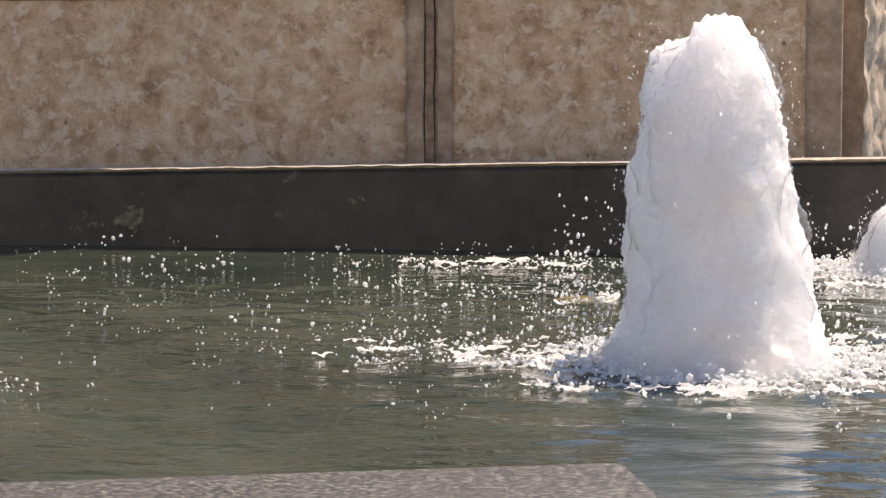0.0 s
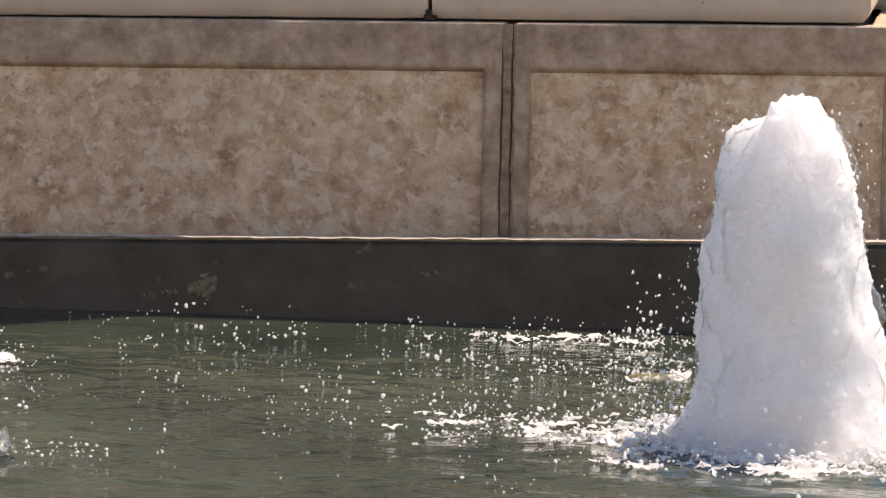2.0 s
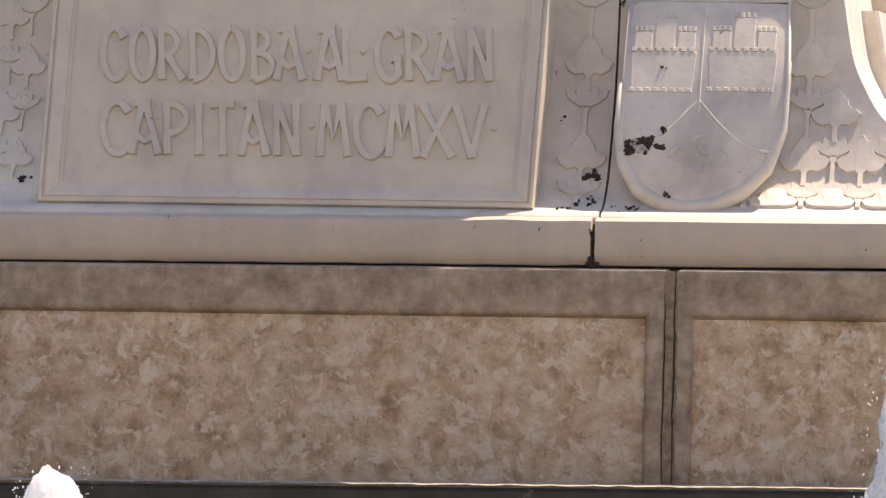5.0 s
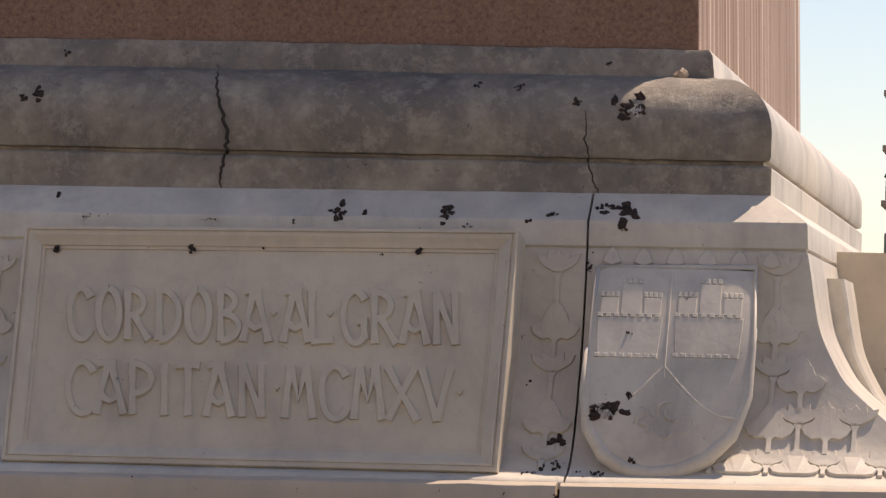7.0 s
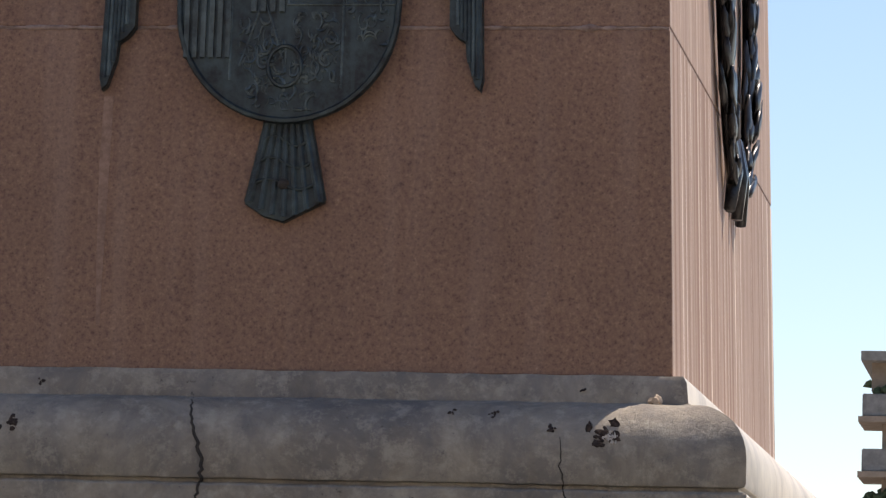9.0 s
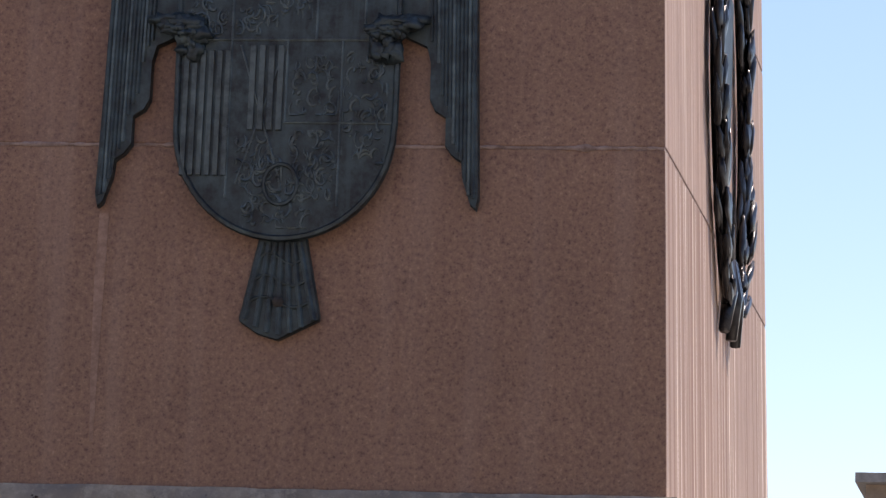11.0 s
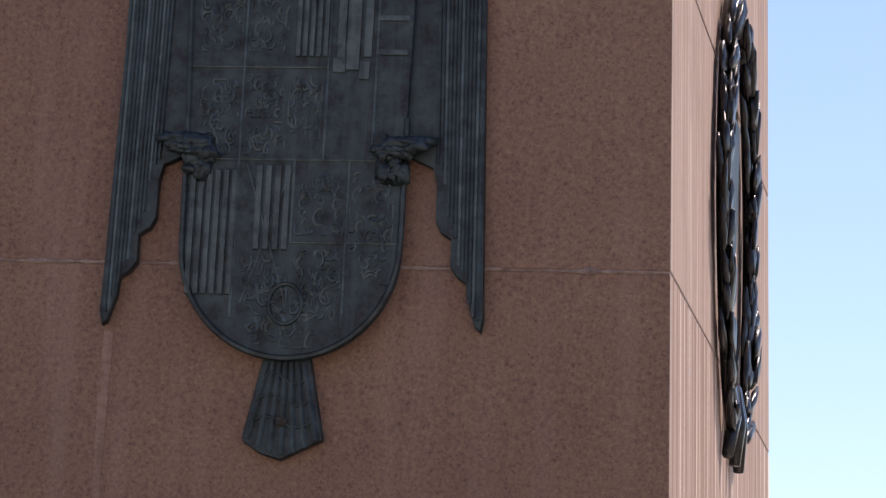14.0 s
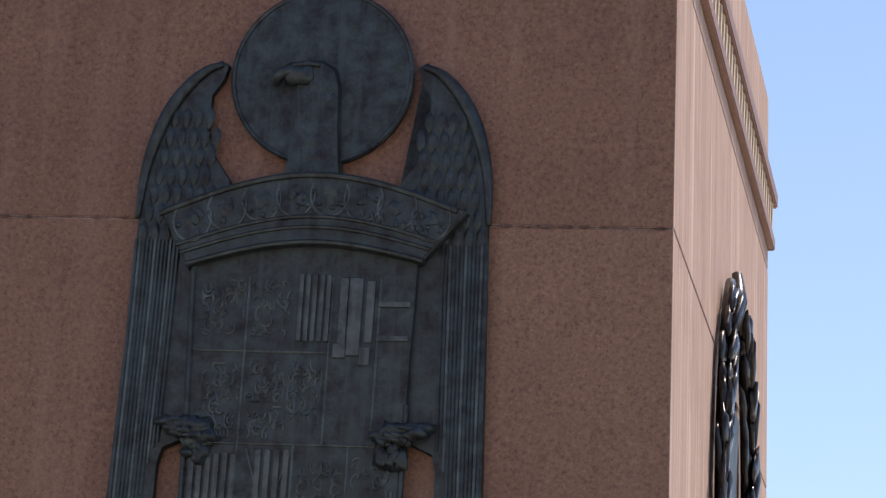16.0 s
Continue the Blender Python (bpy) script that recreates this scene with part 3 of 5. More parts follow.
plaque = thing("inscription_plaque", "cream marble plaque with a two-line raised inscription", "plaque")


def bevelled_frame(x0, x1, s0, s1, profile, place):
    bm = bmesh.new()
    rows = [[bm.verts.new(place(x, s, h)) for x, s in ((x0 + d, s0 + d), (x1 - d, s0 + d), (x1 - d, s1 - d), (x0 + d, s1 - d))] for d, h in profile]
    for a, b in zip(rows, rows[1:]):
        for i in range(4):
            bm.faces.new((a[i], a[(i + 1) % 4], b[(i + 1) % 4], b[i]))
    return bm, rows


bm, rows = bevelled_frame(-0.853, 0.893, 0.0, PLEN, ((-0.002, -0.20), (0.0, 0.028), (0.003, 0.034), (0.013, 0.034), (0.015, 0.026), (0.020, 0.026), (0.022, 0.031), (0.030, 0.030), (0.048, 0.020), (0.064, 0.013), (0.066, 0.006), (0.076, 0.006), (0.078, 0.0), (0.088, 0.0)), on_plaque)
part("frame", bm, MARBLE_WARM, plaque, "stepped cream marble frame")
bm = bmesh.new()
bm.faces.new([bm.verts.new(on_plaque(x, s, 0.001)) for x, s in ((-0.770, 0.083), (0.810, 0.083), (0.810, PLEN - 0.083), (-0.770, PLEN - 0.083))])
ret = bmesh.ops.extrude_face_region(bm, geom=bm.faces[:])
bmesh.ops.translate(bm, verts=[v for v in ret["geom"] if isinstance(v, bmesh.types.BMVert)], vec=-pout * 0.05)
part("field", bm, MARBLE_WARM, plaque)


def bow(cx, cy, rx, ry, a0, a1, n=14):
    return [(cx + rx * math.cos(radians(a0 + (a1 - a0) * k / n)), cy + ry * math.sin(radians(a0 + (a1 - a0) * k / n))) for k in range(n + 1)]


STEM = [(0.12, 1), (0.12, 0.5), (0.12, 0)]
GLYPHS = {
    "C": [bow(0.56, 0.5, 0.52, 0.5, 38, 322, 20)],
    "O": [bow(0.5, 0.5, 0.46, 0.5, 90, 450, 26)],
    "D": [STEM, bow(0.14, 0.5, 0.80, 0.49, 90, -90, 18)],
    "R": [STEM, bow(0.14, 0.73, 0.62, 0.26, 90, -90), [(0.40, 0.47), (0.66, 0.24), (0.98, 0.0)]],
    "B": [STEM, bow(0.14, 0.77, 0.58, 0.22, 90, -90), bow(0.14, 0.275, 0.76, 0.265, 90, -90)],
    "A": [[(0.46, 1), (0.25, 0.5), (0.04, 0)], [(0.54, 1), (0.76, 0.5), (0.97, 0)], [(0.14, 0.98), (0.42, 0.985), (0.72, 0.98)], [(0.22, 0.36), (0.5, 0.25), (0.80, 0.36)]],
    "L": [STEM, [(0.12, 0.03), (0.5, 0.03), (0.98, 0.06)]],
    "G": [bow(0.54, 0.5, 0.50, 0.5, 42, 318, 20), [(0.88, 0.42), (0.88, 0.28), (0.90, 0.08)], [(0.62, 0.42), (0.80, 0.42), (1.0, 0.42)]],
    "N": [STEM, [(0.88, 1), (0.88, 0.5), (0.88, 0)], [(0.12, 1), (0.5, 0.52), (0.88, 0.02)]],
    "P": [STEM, bow(0.14, 0.70, 0.74, 0.29, 90, -90)],
    "I": [[(0.5, 1), (0.5, 0.5), (0.5, 0)]],
    "T": [[(0.5, 1), (0.5, 0.5), (0.5, 0)], [(0.0, 0.97), (0.5, 0.98), (1.0, 0.97)]],
    "M": [[(0.26, 1), (0.15, 0.5), (0.06, 0)], [(0.74, 1), (0.85, 0.5), (0.94, 0)], [(0.26, 0.98), (0.5, 0.36), (0.74, 0.98)]],
    "X": [[(0.06, 1), (0.5, 0.5), (0.98, 0)], [(0.92, 1), (0.5, 0.5), (0.04, 0)]],
    "V": [[(0.06, 1), (0.28, 0.5), (0.52, 0)], [(0.94, 1), (0.72, 0.5), (0.52, 0)]],
    "\u00b7": [[(0.0, 0.5), (0.5, 0.5), (1.0, 0.5)]],
}


def letter(char, x0, x1, s_foot, height):
    """One raised letter of the inscription: chamfered strokes that flare at their ends."""
    bm = bmesh.new()
    for n, stroke in enumerate(GLYPHS[char]):
        pts = [Vector((x0 + (x1 - x0) * u + height * (0.045 - 0.09 * v), height * v)) for u, v in stroke]
        rows = []
        for k, p in enumerate(pts):
            d = (pts[min(k + 1, len(pts) - 1)] - pts[max(k - 1, 0)]).normalized()
            side = Vector((-d.y, d.x))
            q = abs(2 * k / (len(pts) - 1) - 1)
            w = 0.0145 * (0.85 + 0.35 * q ** 2) if char != "\u00b7" else 0.002 + 0.013 * (1 - q)
            top = 0.0140 + 0.0002 * n
            rows.append([bm.verts.new(on_plaque(*(lambda c: (c.x, s_foot - c.y))(p + side * e * w), h)) for e, h in ((-1.1, -0.002), (-0.72, top), (0.72, top), (1.1, -0.002))])
        for a, b in zip(rows, rows[1:]):
            for i in range(4):
                bm.faces.new((a[i], a[(i + 1) % 4], b[(i + 1) % 4], b[i]))
        bm.faces.new(rows[0])
        bm.faces.new(rows[-1])
    part("letter", bm, MARBLE_WARM, plaque)


def line_of(words, starts, ends, s_foot):
    for char, a, b in zip(words, starts, ends):
        if char == "\u00b7":
            letter(char, a, b, s_foot - 0.095, 0.024)
        else:
            letter(char, a, b, s_foot, 0.186)


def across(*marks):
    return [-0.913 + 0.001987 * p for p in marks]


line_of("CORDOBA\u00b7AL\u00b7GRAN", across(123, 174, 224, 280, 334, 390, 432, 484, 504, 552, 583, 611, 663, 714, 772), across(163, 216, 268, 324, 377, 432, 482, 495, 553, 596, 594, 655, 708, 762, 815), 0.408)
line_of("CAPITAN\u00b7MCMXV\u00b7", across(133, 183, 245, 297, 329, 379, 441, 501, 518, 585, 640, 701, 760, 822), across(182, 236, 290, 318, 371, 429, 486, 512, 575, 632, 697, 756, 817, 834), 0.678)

# ---- bronze eagle emblem on the front ----
emblem = thing("bronze_emblem", "dark patinated bronze heraldic emblem on the granite", "emblem")


def arc(cx, cz, rx, rz, a0, a1, n):
    return [(cx + rx * math.cos(radians(a0 + (a1 - a0) * k / n)), cz + rz * math.sin(radians(a0 + (a1 - a0) * k / n))) for k in range(n + 1)]


place_f = lambda u, v, h: frontal(u, v, h)
WING = [(-0.672, 3.83), (-0.690, 3.815), (-0.700, 3.86), (-0.690, 4.30), (-0.680, 4.80), (-0.668, 5.32), (-0.655, 5.50), (-0.610, 5.68), (-0.545, 5.81), (-0.46, 5.90), (-0.40, 5.935), (-0.370, 5.915), (-0.385, 5.86), (-0.425, 5.80), (-0.430, 5.66), (-0.40, 5.56), (-0.33, 5.46), (-0.33, 4.50), (-0.50, 4.42), (-0.515, 4.36), (-0.515, 4.22), (-0.535, 4.18), (-0.575, 4.155), (-0.575, 4.05), (-0.60, 4.015), (-0.635, 3.99), (-0.64, 3.93)]
for s, tag in ((1, "wing"), (-1, "wing")):
    splay = (lambda x, z: -x + 0.026 * max(0.0, 5.3 - z) / 1.5) if s < 0 else (lambda x, z: x + 0.010 * min(1.0, max(0.0, z - 3.9)))
    wing = part(tag, plate([(splay(u, v), v) for u, v in WING], place_f, 0.045, 0.008), BRONZE, emblem)
    for k in range(12):   # long feathers
        x = -0.680 + 0.0148 * k
        zb = (3.86, 3.87, 3.92, 4.00, 4.03, 4.06, 4.16, 4.20, 4.24, 4.36, 4.42, 4.44)[k]
        pts = [(x + 0.012 * j / 8, zb + (5.22 - zb) * j / 8) for j in range(9)]
        bm = tube([frontal(splay(*p), p[1], 0.044) for p in pts], 0.0088, sides=6, taper=False)
        part("feather", bm, BRONZE_PALE if k % 4 == 1 else BRONZE, wing)
    for r in range(7):   # rows of short feathers above
        for c in range(6 - r // 3):
            x, z = -0.645 + 0.045 * c + 0.014 * r, 5.25 + 0.075 * r
            bm = blob((0, 0, 0), (0.020, 0.010, 0.045), r * 7 + c, rough=0.1, level=1, place=lambda p, x=x, z=z: frontal(splay(x + p.x, z), z + p.z, 0.047 + p.y))
            part("short_feather", bm, BRONZE, wing)
    bm = tube([frontal(splay(u, v), v, 0.05) for u, v, _ in smooth_profile([(-0.672, 5.30, 0), (-0.655, 5.50, 0), (-0.605, 5.68, 0), (-0.54, 5.80, 0), (-0.46, 5.885, 0), (-0.39, 5.915, 0)], 0, 5)], 0.026, sides=8)
    part("wing_edge", bm, BRONZE, wing, smooth=True)

halo = part("disc", plate(arc(0.005, 5.872, 0.345, 0.345, 0, 351, 39), place_f, 0.05, 0.012), BRONZE, emblem, "round dark bronze disc")
part("disc_edge", tube([frontal(u, v, 0.045) for u, v in arc(0.005, 5.872, 0.342, 0.342, 0, 360, 48)], 0.010, taper=False), BRONZE, halo)
bm = bmesh.new()
plate([(-0.118, 5.44), (0.112, 5.44), (0.100, 5.52), (0.088, 5.70), (0.082, 5.83), (0.060, 5.90), (0.0, 5.935), (-0.062, 5.925), (-0.098, 5.885), (-0.090, 5.84), (-0.084, 5.78), (-0.090, 5.66), (-0.104, 5.52)], place_f, 0.085, 0.022, bm)
neck = part("eagle_neck", bm, BRONZE, emblem, "flat feathered eagle's neck", smooth=40)
for r in range(7):
    for c in range(4):
        x, z = -0.066 + 0.036 * c + 0.014 * (r % 2), 5.50 + 0.055 * r
        bm = blob((0, 0, 0), (0.013, 0.006, 0.030), r * 5 + c, rough=0.15, level=1, place=lambda p, x=x, z=z: frontal(x + p.x, z + p.z, 0.084 + p.y))
        part("short_feather", bm, BRONZE, neck)
part("head", blob(frontal(-0.082, 5.872, 0.082), (0.062, 0.030, 0.045), 3, rough=0.5), BRONZE, neck, smooth=True)
part("brow", tube([frontal(0.0, 5.905, 0.088), frontal(-0.05, 5.912, 0.094), frontal(-0.10, 5.900, 0.092), frontal(-0.125, 5.885, 0.08)], 0.013, sides=8), BRONZE, neck, smooth=True)
part("beak", tube([frontal(-0.07, 5.872, 0.085), frontal(-0.12, 5.880, 0.095), frontal(-0.160, 5.862, 0.09), frontal(-0.168, 5.825, 0.075)], 0.024, sides=8), BRONZE, emblem, smooth=True)

# shield
SH = [(-0.418, 5.10)][:0] + [(0.425 - 0.85 * k / 10, 5.15 + 0.09 * math.sin(math.pi * k / 10)) for k in range(11)] + [ (-0.405, 4.60), (-0.400, 4.13)] + arc(0.005, 4.115, 0.405, 0.415, 180, 360, 26) + [(0.412, 4.13), (0.414, 4.60)]
shield = part("shield", plate(SH, place_f, 0.075, 0.012), BRONZE, emblem, "quartered bronze shield with worn relief")
part("shield_edge", tube([frontal(u, v, 0.074) for u, v in SH], 0.012, sides=6, taper=False), BRONZE, shield)
rng = random.Random(5)


def bars(x0, x1, z0, z1, n, parent=shield):
    for k in range(n):
        x = x0 + (x1 - x0) * (k + 0.5) / n
        part("pallet", plate([(x - 0.3 * (x1 - x0) / n, z0), (x + 0.3 * (x1 - x0) / n, z0), (x + 0.3 * (x1 - x0) / n, z1), (x - 0.3 * (x1 - x0) / n, z1)], place_f, 0.084, 0.003), BRONZE_PALE, parent)


def scrollwork(x0, x1, z0, z1, n, parent=shield, depth=0.0765):
    """Curling relief of leaves and beasts, too worn to tell apart."""
    bm = bmesh.new()
    for k in range(int(n * 4.5)):
        cx, cz = rng.uniform(x0, x1), rng.uniform(z0, z1)
        r, a, w = rng.uniform(0.008, 0.036), rng.uniform(0, 6.3), rng.uniform(0.8, 4.0)
        pts = []
        for j in range(9):
            q = j / 8
            pts.append(frontal(min(max(cx + r * (1 - 0.6 * q) * math.cos(a + w * q), x0), x1), min(max(cz + 1.3 * r * (1 - 0.6 * q) * math.sin(a + w * q), z0), z1), depth))
        tube(pts, rng.uniform(0.003, 0.007), bm, 5)
    tagged(part("relief", bm, BRONZE_PALE, parent), kind="stuff")


bars(-0.02, 0.11, 4.83, 5.09, 5)
bars(-0.385, -0.20, 3.93, 4.40, 6)
bars(-0.14, 0.0, 4.10, 4.42, 4)
for x, z, w, h in ((0.155, 4.95, 0.03, 0.26), (0.20, 4.93, 0.05, 0.30), (0.255, 4.95, 0.03, 0.24), (0.15, 4.80, 0.05, 0.06), (0.245, 4.78, 0.04, 0.07), (0.345, 4.85, 0.12, 0.02), (0.345, 4.98, 0.12, 0.02)):
    part("pallet", plate([(x - w / 2, z - h / 2), (x + w / 2, z - h / 2), (x + w / 2, z + h / 2), (x - w / 2, z + h / 2)], place_f, 0.084, 0.003), BRONZE_PALE, shield)
for a in ((-0.38, -0.22, 4.85, 5.06, 12), (-0.19, -0.04, 4.85, 5.06, 12), (-0.38, -0.22, 4.46, 4.74, 14), (-0.19, -0.05, 4.60, 4.76, 9), (-0.03, 0.09, 4.52, 4.76, 12), (-0.19, -0.04, 4.46, 4.58, 6), (-0.17, 0.0, 3.86, 4.08, 14), (0.02, 0.20, 3.84, 4.10, 16), (0.22, 0.38, 3.98, 4.40, 18), (0.02, 0.20, 4.16, 4.38, 10), (-0.14, 0.12, 3.74, 3.86, 10)):
    scrollwork(*a)
for pts in (((-0.40, 4.79), (0.10, 4.79)), ((-0.40, 4.44), (0.41, 4.44)), ((-0.205, 3.85), (-0.205, 5.08)), ((0.11, 4.44), (0.11, 5.08)), ((0.29, 4.50), (0.29, 5.08)), ((0.0, 4.13), (0.40, 4.13)), ((0.005, 4.13), (0.005, 4.44)), ((0.21, 3.82), (0.21, 4.44)), ((-0.17, 4.42), (0.0, 3.90)), ((0.0, 4.42), (-0.17, 3.90))):
    part("division", tube([frontal(*pts[0], 0.076), frontal(*pts[1], 0.076)], 0.005, taper=False), BRONZE_PALE, shield)
part("boss", tube([frontal(u, v, 0.08) for u, v in arc(0.0, 3.90, 0.062, 0.075, 0, 360, 22)], 0.008, taper=False), BRONZE, shield)

# crown band above the shield
CR = [(-0.443, 5.10)] + [(-0.443 + 0.876 * k / 12, 5.105 + 0.03 * k / 12 + 0.075 * math.sin(math.pi * k / 12)) for k in range(1, 12)] + [(0.436, 5.135), (0.60, 5.335)]
CR += [(0.60 - 1.155 * k / 14, 5.335 - 0.02 * k / 14 + 0.155 * math.sin(math.pi * k / 14)) for k in range(1, 14)] + [(-0.558, 5.315)]
crown = part("crown", plate(CR, place_f, 0.11, 0.01), BRONZE, emblem, "flared bronze crown with round ornaments")
for k in range(8):
    q = (k + 0.5) / 8
    cx, cz = -0.50 + 1.03 * q, 5.262 + 0.02 * q + 0.12 * math.sin(math.pi * q)
    part("roundel", tube([frontal(u, v, 0.110) for u, v in arc(cx, cz, 0.072, 0.085, 150, 390, 18)], 0.006, taper=False), BRONZE_PALE, crown)
    part("rosette", blob(frontal(cx, cz, 0.108), (0.030, 0.010, 0.034), 60 + k, rough=0.9, level=2), BRONZE, crown)
for off, r in ((0.012, 0.010), (0.055, 0.008), (0.085, 0.008), (0.205, 0.012)):
    w = 0.44 + off * 0.6
    part("crown_band", tube([frontal(-w + 2 * w * k / 14, 5.10 + off + 0.03 * k / 14 + (0.075 + off * 0.35) * math.sin(math.pi * k / 14), 0.112) for k in range(15)], r, taper=False), BRONZE, crown)
bm = bmesh.new()
for k in range(46):
    q = rng.uniform(0.03, 0.97)
    cx, cz = -0.52 + 1.07 * q, 5.23 + 0.02 * q + 0.12 * math.sin(math.pi * q) + rng.uniform(-0.05, 0.05)
    blob(frontal(cx, cz, 0.112), (rng.uniform(0.008, 0.018), 0.008, rng.uniform(0.008, 0.02)), k, bm, 0.3, 1)
tagged(part("beading", bm, BRONZE, crown), kind="stuff")

# tail and claws
tail = part("tail", plate([(0.005, 3.330), (-0.070, 3.352), (-0.135, 3.395), (-0.14, 3.41), (-0.075, 3.72), (0.095, 3.72), (0.158, 3.42), (0.155, 3.405)], place_f, 0.04, 0.008), BRONZE, emblem, "fan-shaped bronze tail")
for k in range(7):
    q = k / 6
    top, foot = (-0.06 + 0.135 * q, 3.69), (-0.118 + 0.255 * q, 3.405 - 0.055 * math.sin(math.pi * q))
    part("tail_feather", tube([frontal(*top, 0.041), frontal(*foot, 0.041)], 0.011, taper=False), BRONZE, tail)
for z, w in ((3.47, 0.115), (3.55, 0.10), (3.63, 0.085)):
    part("feather_row", tube([frontal(0.008 + w * (k / 4 - 1), z + 0.02 * math.sin(k * 0.8), 0.046) for k in range(9)], 0.006, taper=False), BRONZE, tail)
# dark lump standing in for the dark hole in the tail
part("boss", blob(frontal(0.005, 3.47, 0.045), (0.022, 0.016, 0.022), 1, rough=0.1), MORTAR, tail)
for s in (-1, 1):
    cx = 0.40 * s
    bm = bmesh.new()
    tube([frontal(cx + s * 0.125, 4.520, 0.050), frontal(cx + s * 0.08, 4.516, 0.075), frontal(cx + s * 0.03, 4.505, 0.095), frontal(cx - s * 0.05, 4.498, 0.100), frontal(cx - s * 0.09, 4.480, 0.085)], 0.026, bm, 8)
    for k in range(26):
        q = rng.random()
        blob(frontal(cx + s * (0.06 - 0.15 * q), 4.50 - 0.02 * q + rng.uniform(-0.030, 0.022), 0.095), (rng.uniform(0.020, 0.045), 0.026, rng.uniform(0.012, 0.026)), k, bm, 0.9, 2)
    for k in range(14):
        blob(frontal(cx - s * rng.uniform(-0.01, 0.07), 4.425 + rng.uniform(-0.04, 0.04), 0.082), (rng.uniform(0.016, 0.036), 0.024, rng.uniform(0.018, 0.042)), 40 + k, bm, 0.9, 2)
    part("claw", bm, BRONZE, emblem, "worn bird's claw gripping the shield", smooth=True)

# ---- black bronze wreath on the side ----
wreath = thing("bronze_wreath", "black bronze laurel wreath on the tower's side", "wreath")
wr = random.Random(9)
WY = 2.58
for s in (-1, 1):
    stem = [sideward(WY + s * (0.05 + 0.66 * math.sin(math.pi * (0.04 + 0.92 * k / 20)) ** 0.55), 3.80 + 1.87 * k / 20, 0.034) for k in range(21)]
    part("stem", tube(stem, 0.024, sides=8, taper=False), BRONZE_BLACK, wreath, smooth=True)
    for k in range(14):
        for j in range(5):
            i = min(19.2, k * 19.4 / 14 + 0.12 * j)
            p = stem[int(i)].lerp(stem[int(i) + 1], i % 1)
            along = (stem[int(i) + 1] - stem[int(i)]).normalized()
            fan = (j - 2) * 0.5 + wr.uniform(-0.3, 0.3)
            d = (along + Vector((0.10 - 0.05 * abs(j - 2) + wr.uniform(-0.05, 0.05), fan * 0.32, 0))).normalized()
            n, lift = wr.uniform(0.13, 0.28), 0.020 - 0.008 * abs(j - 2) + wr.uniform(-0.006, 0.022)
            bm = blob((0, 0, 0), (0.017, 0.048, n / 2), k * 7 + j + s, rough=0.6, level=2, place=lambda q, p=p, d=d, n=n, lift=lift, fan=fan: p + Vector((lift + q.x, q.y * (1 - 1.2 * q.z / n) + 0.05 * fan, 0)) + d * (q.z + n * 0.42))
            part("laurel_leaf", bm, BRONZE_BLACK, wreath, smooth=True)
part("tablet", box(HALF - BATTER * 2.9 , HALF - BATTER * 1.6 + 0.004, WY - 0.34, WY + 0.34, 4.25, 5.20, 0.006), BRONZE, wreath, "plain grey bronze tablet")
for a, b, c in ((0.10, 0.16, 0.24), (-0.06, -0.20, -0.34), (0.02, 0.05, 0.02)):
    part("ribbon", tube([sideward(WY + a, 4.02, 0.03), sideward(WY + b, 3.86, 0.045), sideward(WY + c, 3.68, 0.03)], 0.035, sides=7), BRONZE_BLACK, wreath, smooth=True)
part("tip", tube([sideward(WY + 0.08, 5.55, 0.03), sideward(WY + 0.14, 5.68, 0.045), sideward(WY + 0.19, 5.82, 0.025)], 0.032, sides=7), BRONZE_BLACK, wreath, smooth=True)

# ---- carved shield and leaf relief on the flare ----
arms = thing("carved_shield", "white marble heraldic shield carved with castles", "relief")
CS = [(1.158, 1.995), (1.700, 2.008), (1.712, 1.72), (1.705, 1.57), (1.66, 1.44), (1.58, 1.36), (1.49, 1.315), (1.40, 1.30), (1.31, 1.315), (1.235, 1.36), (1.178, 1.45), (1.156, 1.57)]
A0, A1 = Vector((0, -0.475, 2.0)), Vector((0, -0.785, 1.30))


def on_arms(x, z, out=0.0):
    q = (2.0 - z) / 0.7
    p = A0.lerp(A1, q)
    return Vector((x, p.y - 0.03 * math.sin(math.pi * min(max(q, 0), 1)), z)) + Vector((0, -1, 0.35)).normalized() * out


def arms_span(z):
    """Left and right edge of the shield at a height."""
    xs = sorted(x0 + (x1 - x0) * (z - z0) / (z1 - z0) for (x0, z0), (x1, z1) in zip(CS, CS[1:] + CS[:1]) if z0 != z1 and min(z0, z1) <= z <= max(z0, z1))
    return (xs[0], xs[-1]) if xs else (1.39, 1.41)


bm = bmesh.new()
rows = []
for k in range(37):
    z = 1.994 - 0.691 * k / 36
    a, b = arms_span(z)
    rows.append([bm.verts.new(on_arms(a, z, -0.12))] + [bm.verts.new(on_arms(a + (b - a) * i / 10, z, 0.004 if i in (0, 10) else 0.012)) for i in range(11)] + [bm.verts.new(on_arms(b, z, -0.12))])
for a, b in zip(rows, rows[1:]):
    for i in range(12):
        bm.faces.new((a[i], a[i + 1], b[i + 1], b[i]))
bm.faces.new(rows[0])
bm.faces.new(rows[-1])
part("shield_body", bm, MARBLE, arms, smooth=40)
part("raised_rim", tube([on_arms(u, v, 0.002) for u, v in CS + CS[:1]], 0.011, taper=False), MARBLE, arms, smooth=True)
part("rounded_foot", tube([on_arms(u - 0.006, v, -0.010) for u, v in [(1.711, 1.80)] + CS[3:] + [(1.156, 1.72)]], 0.032, sides=12), MARBLE, arms, smooth=True)


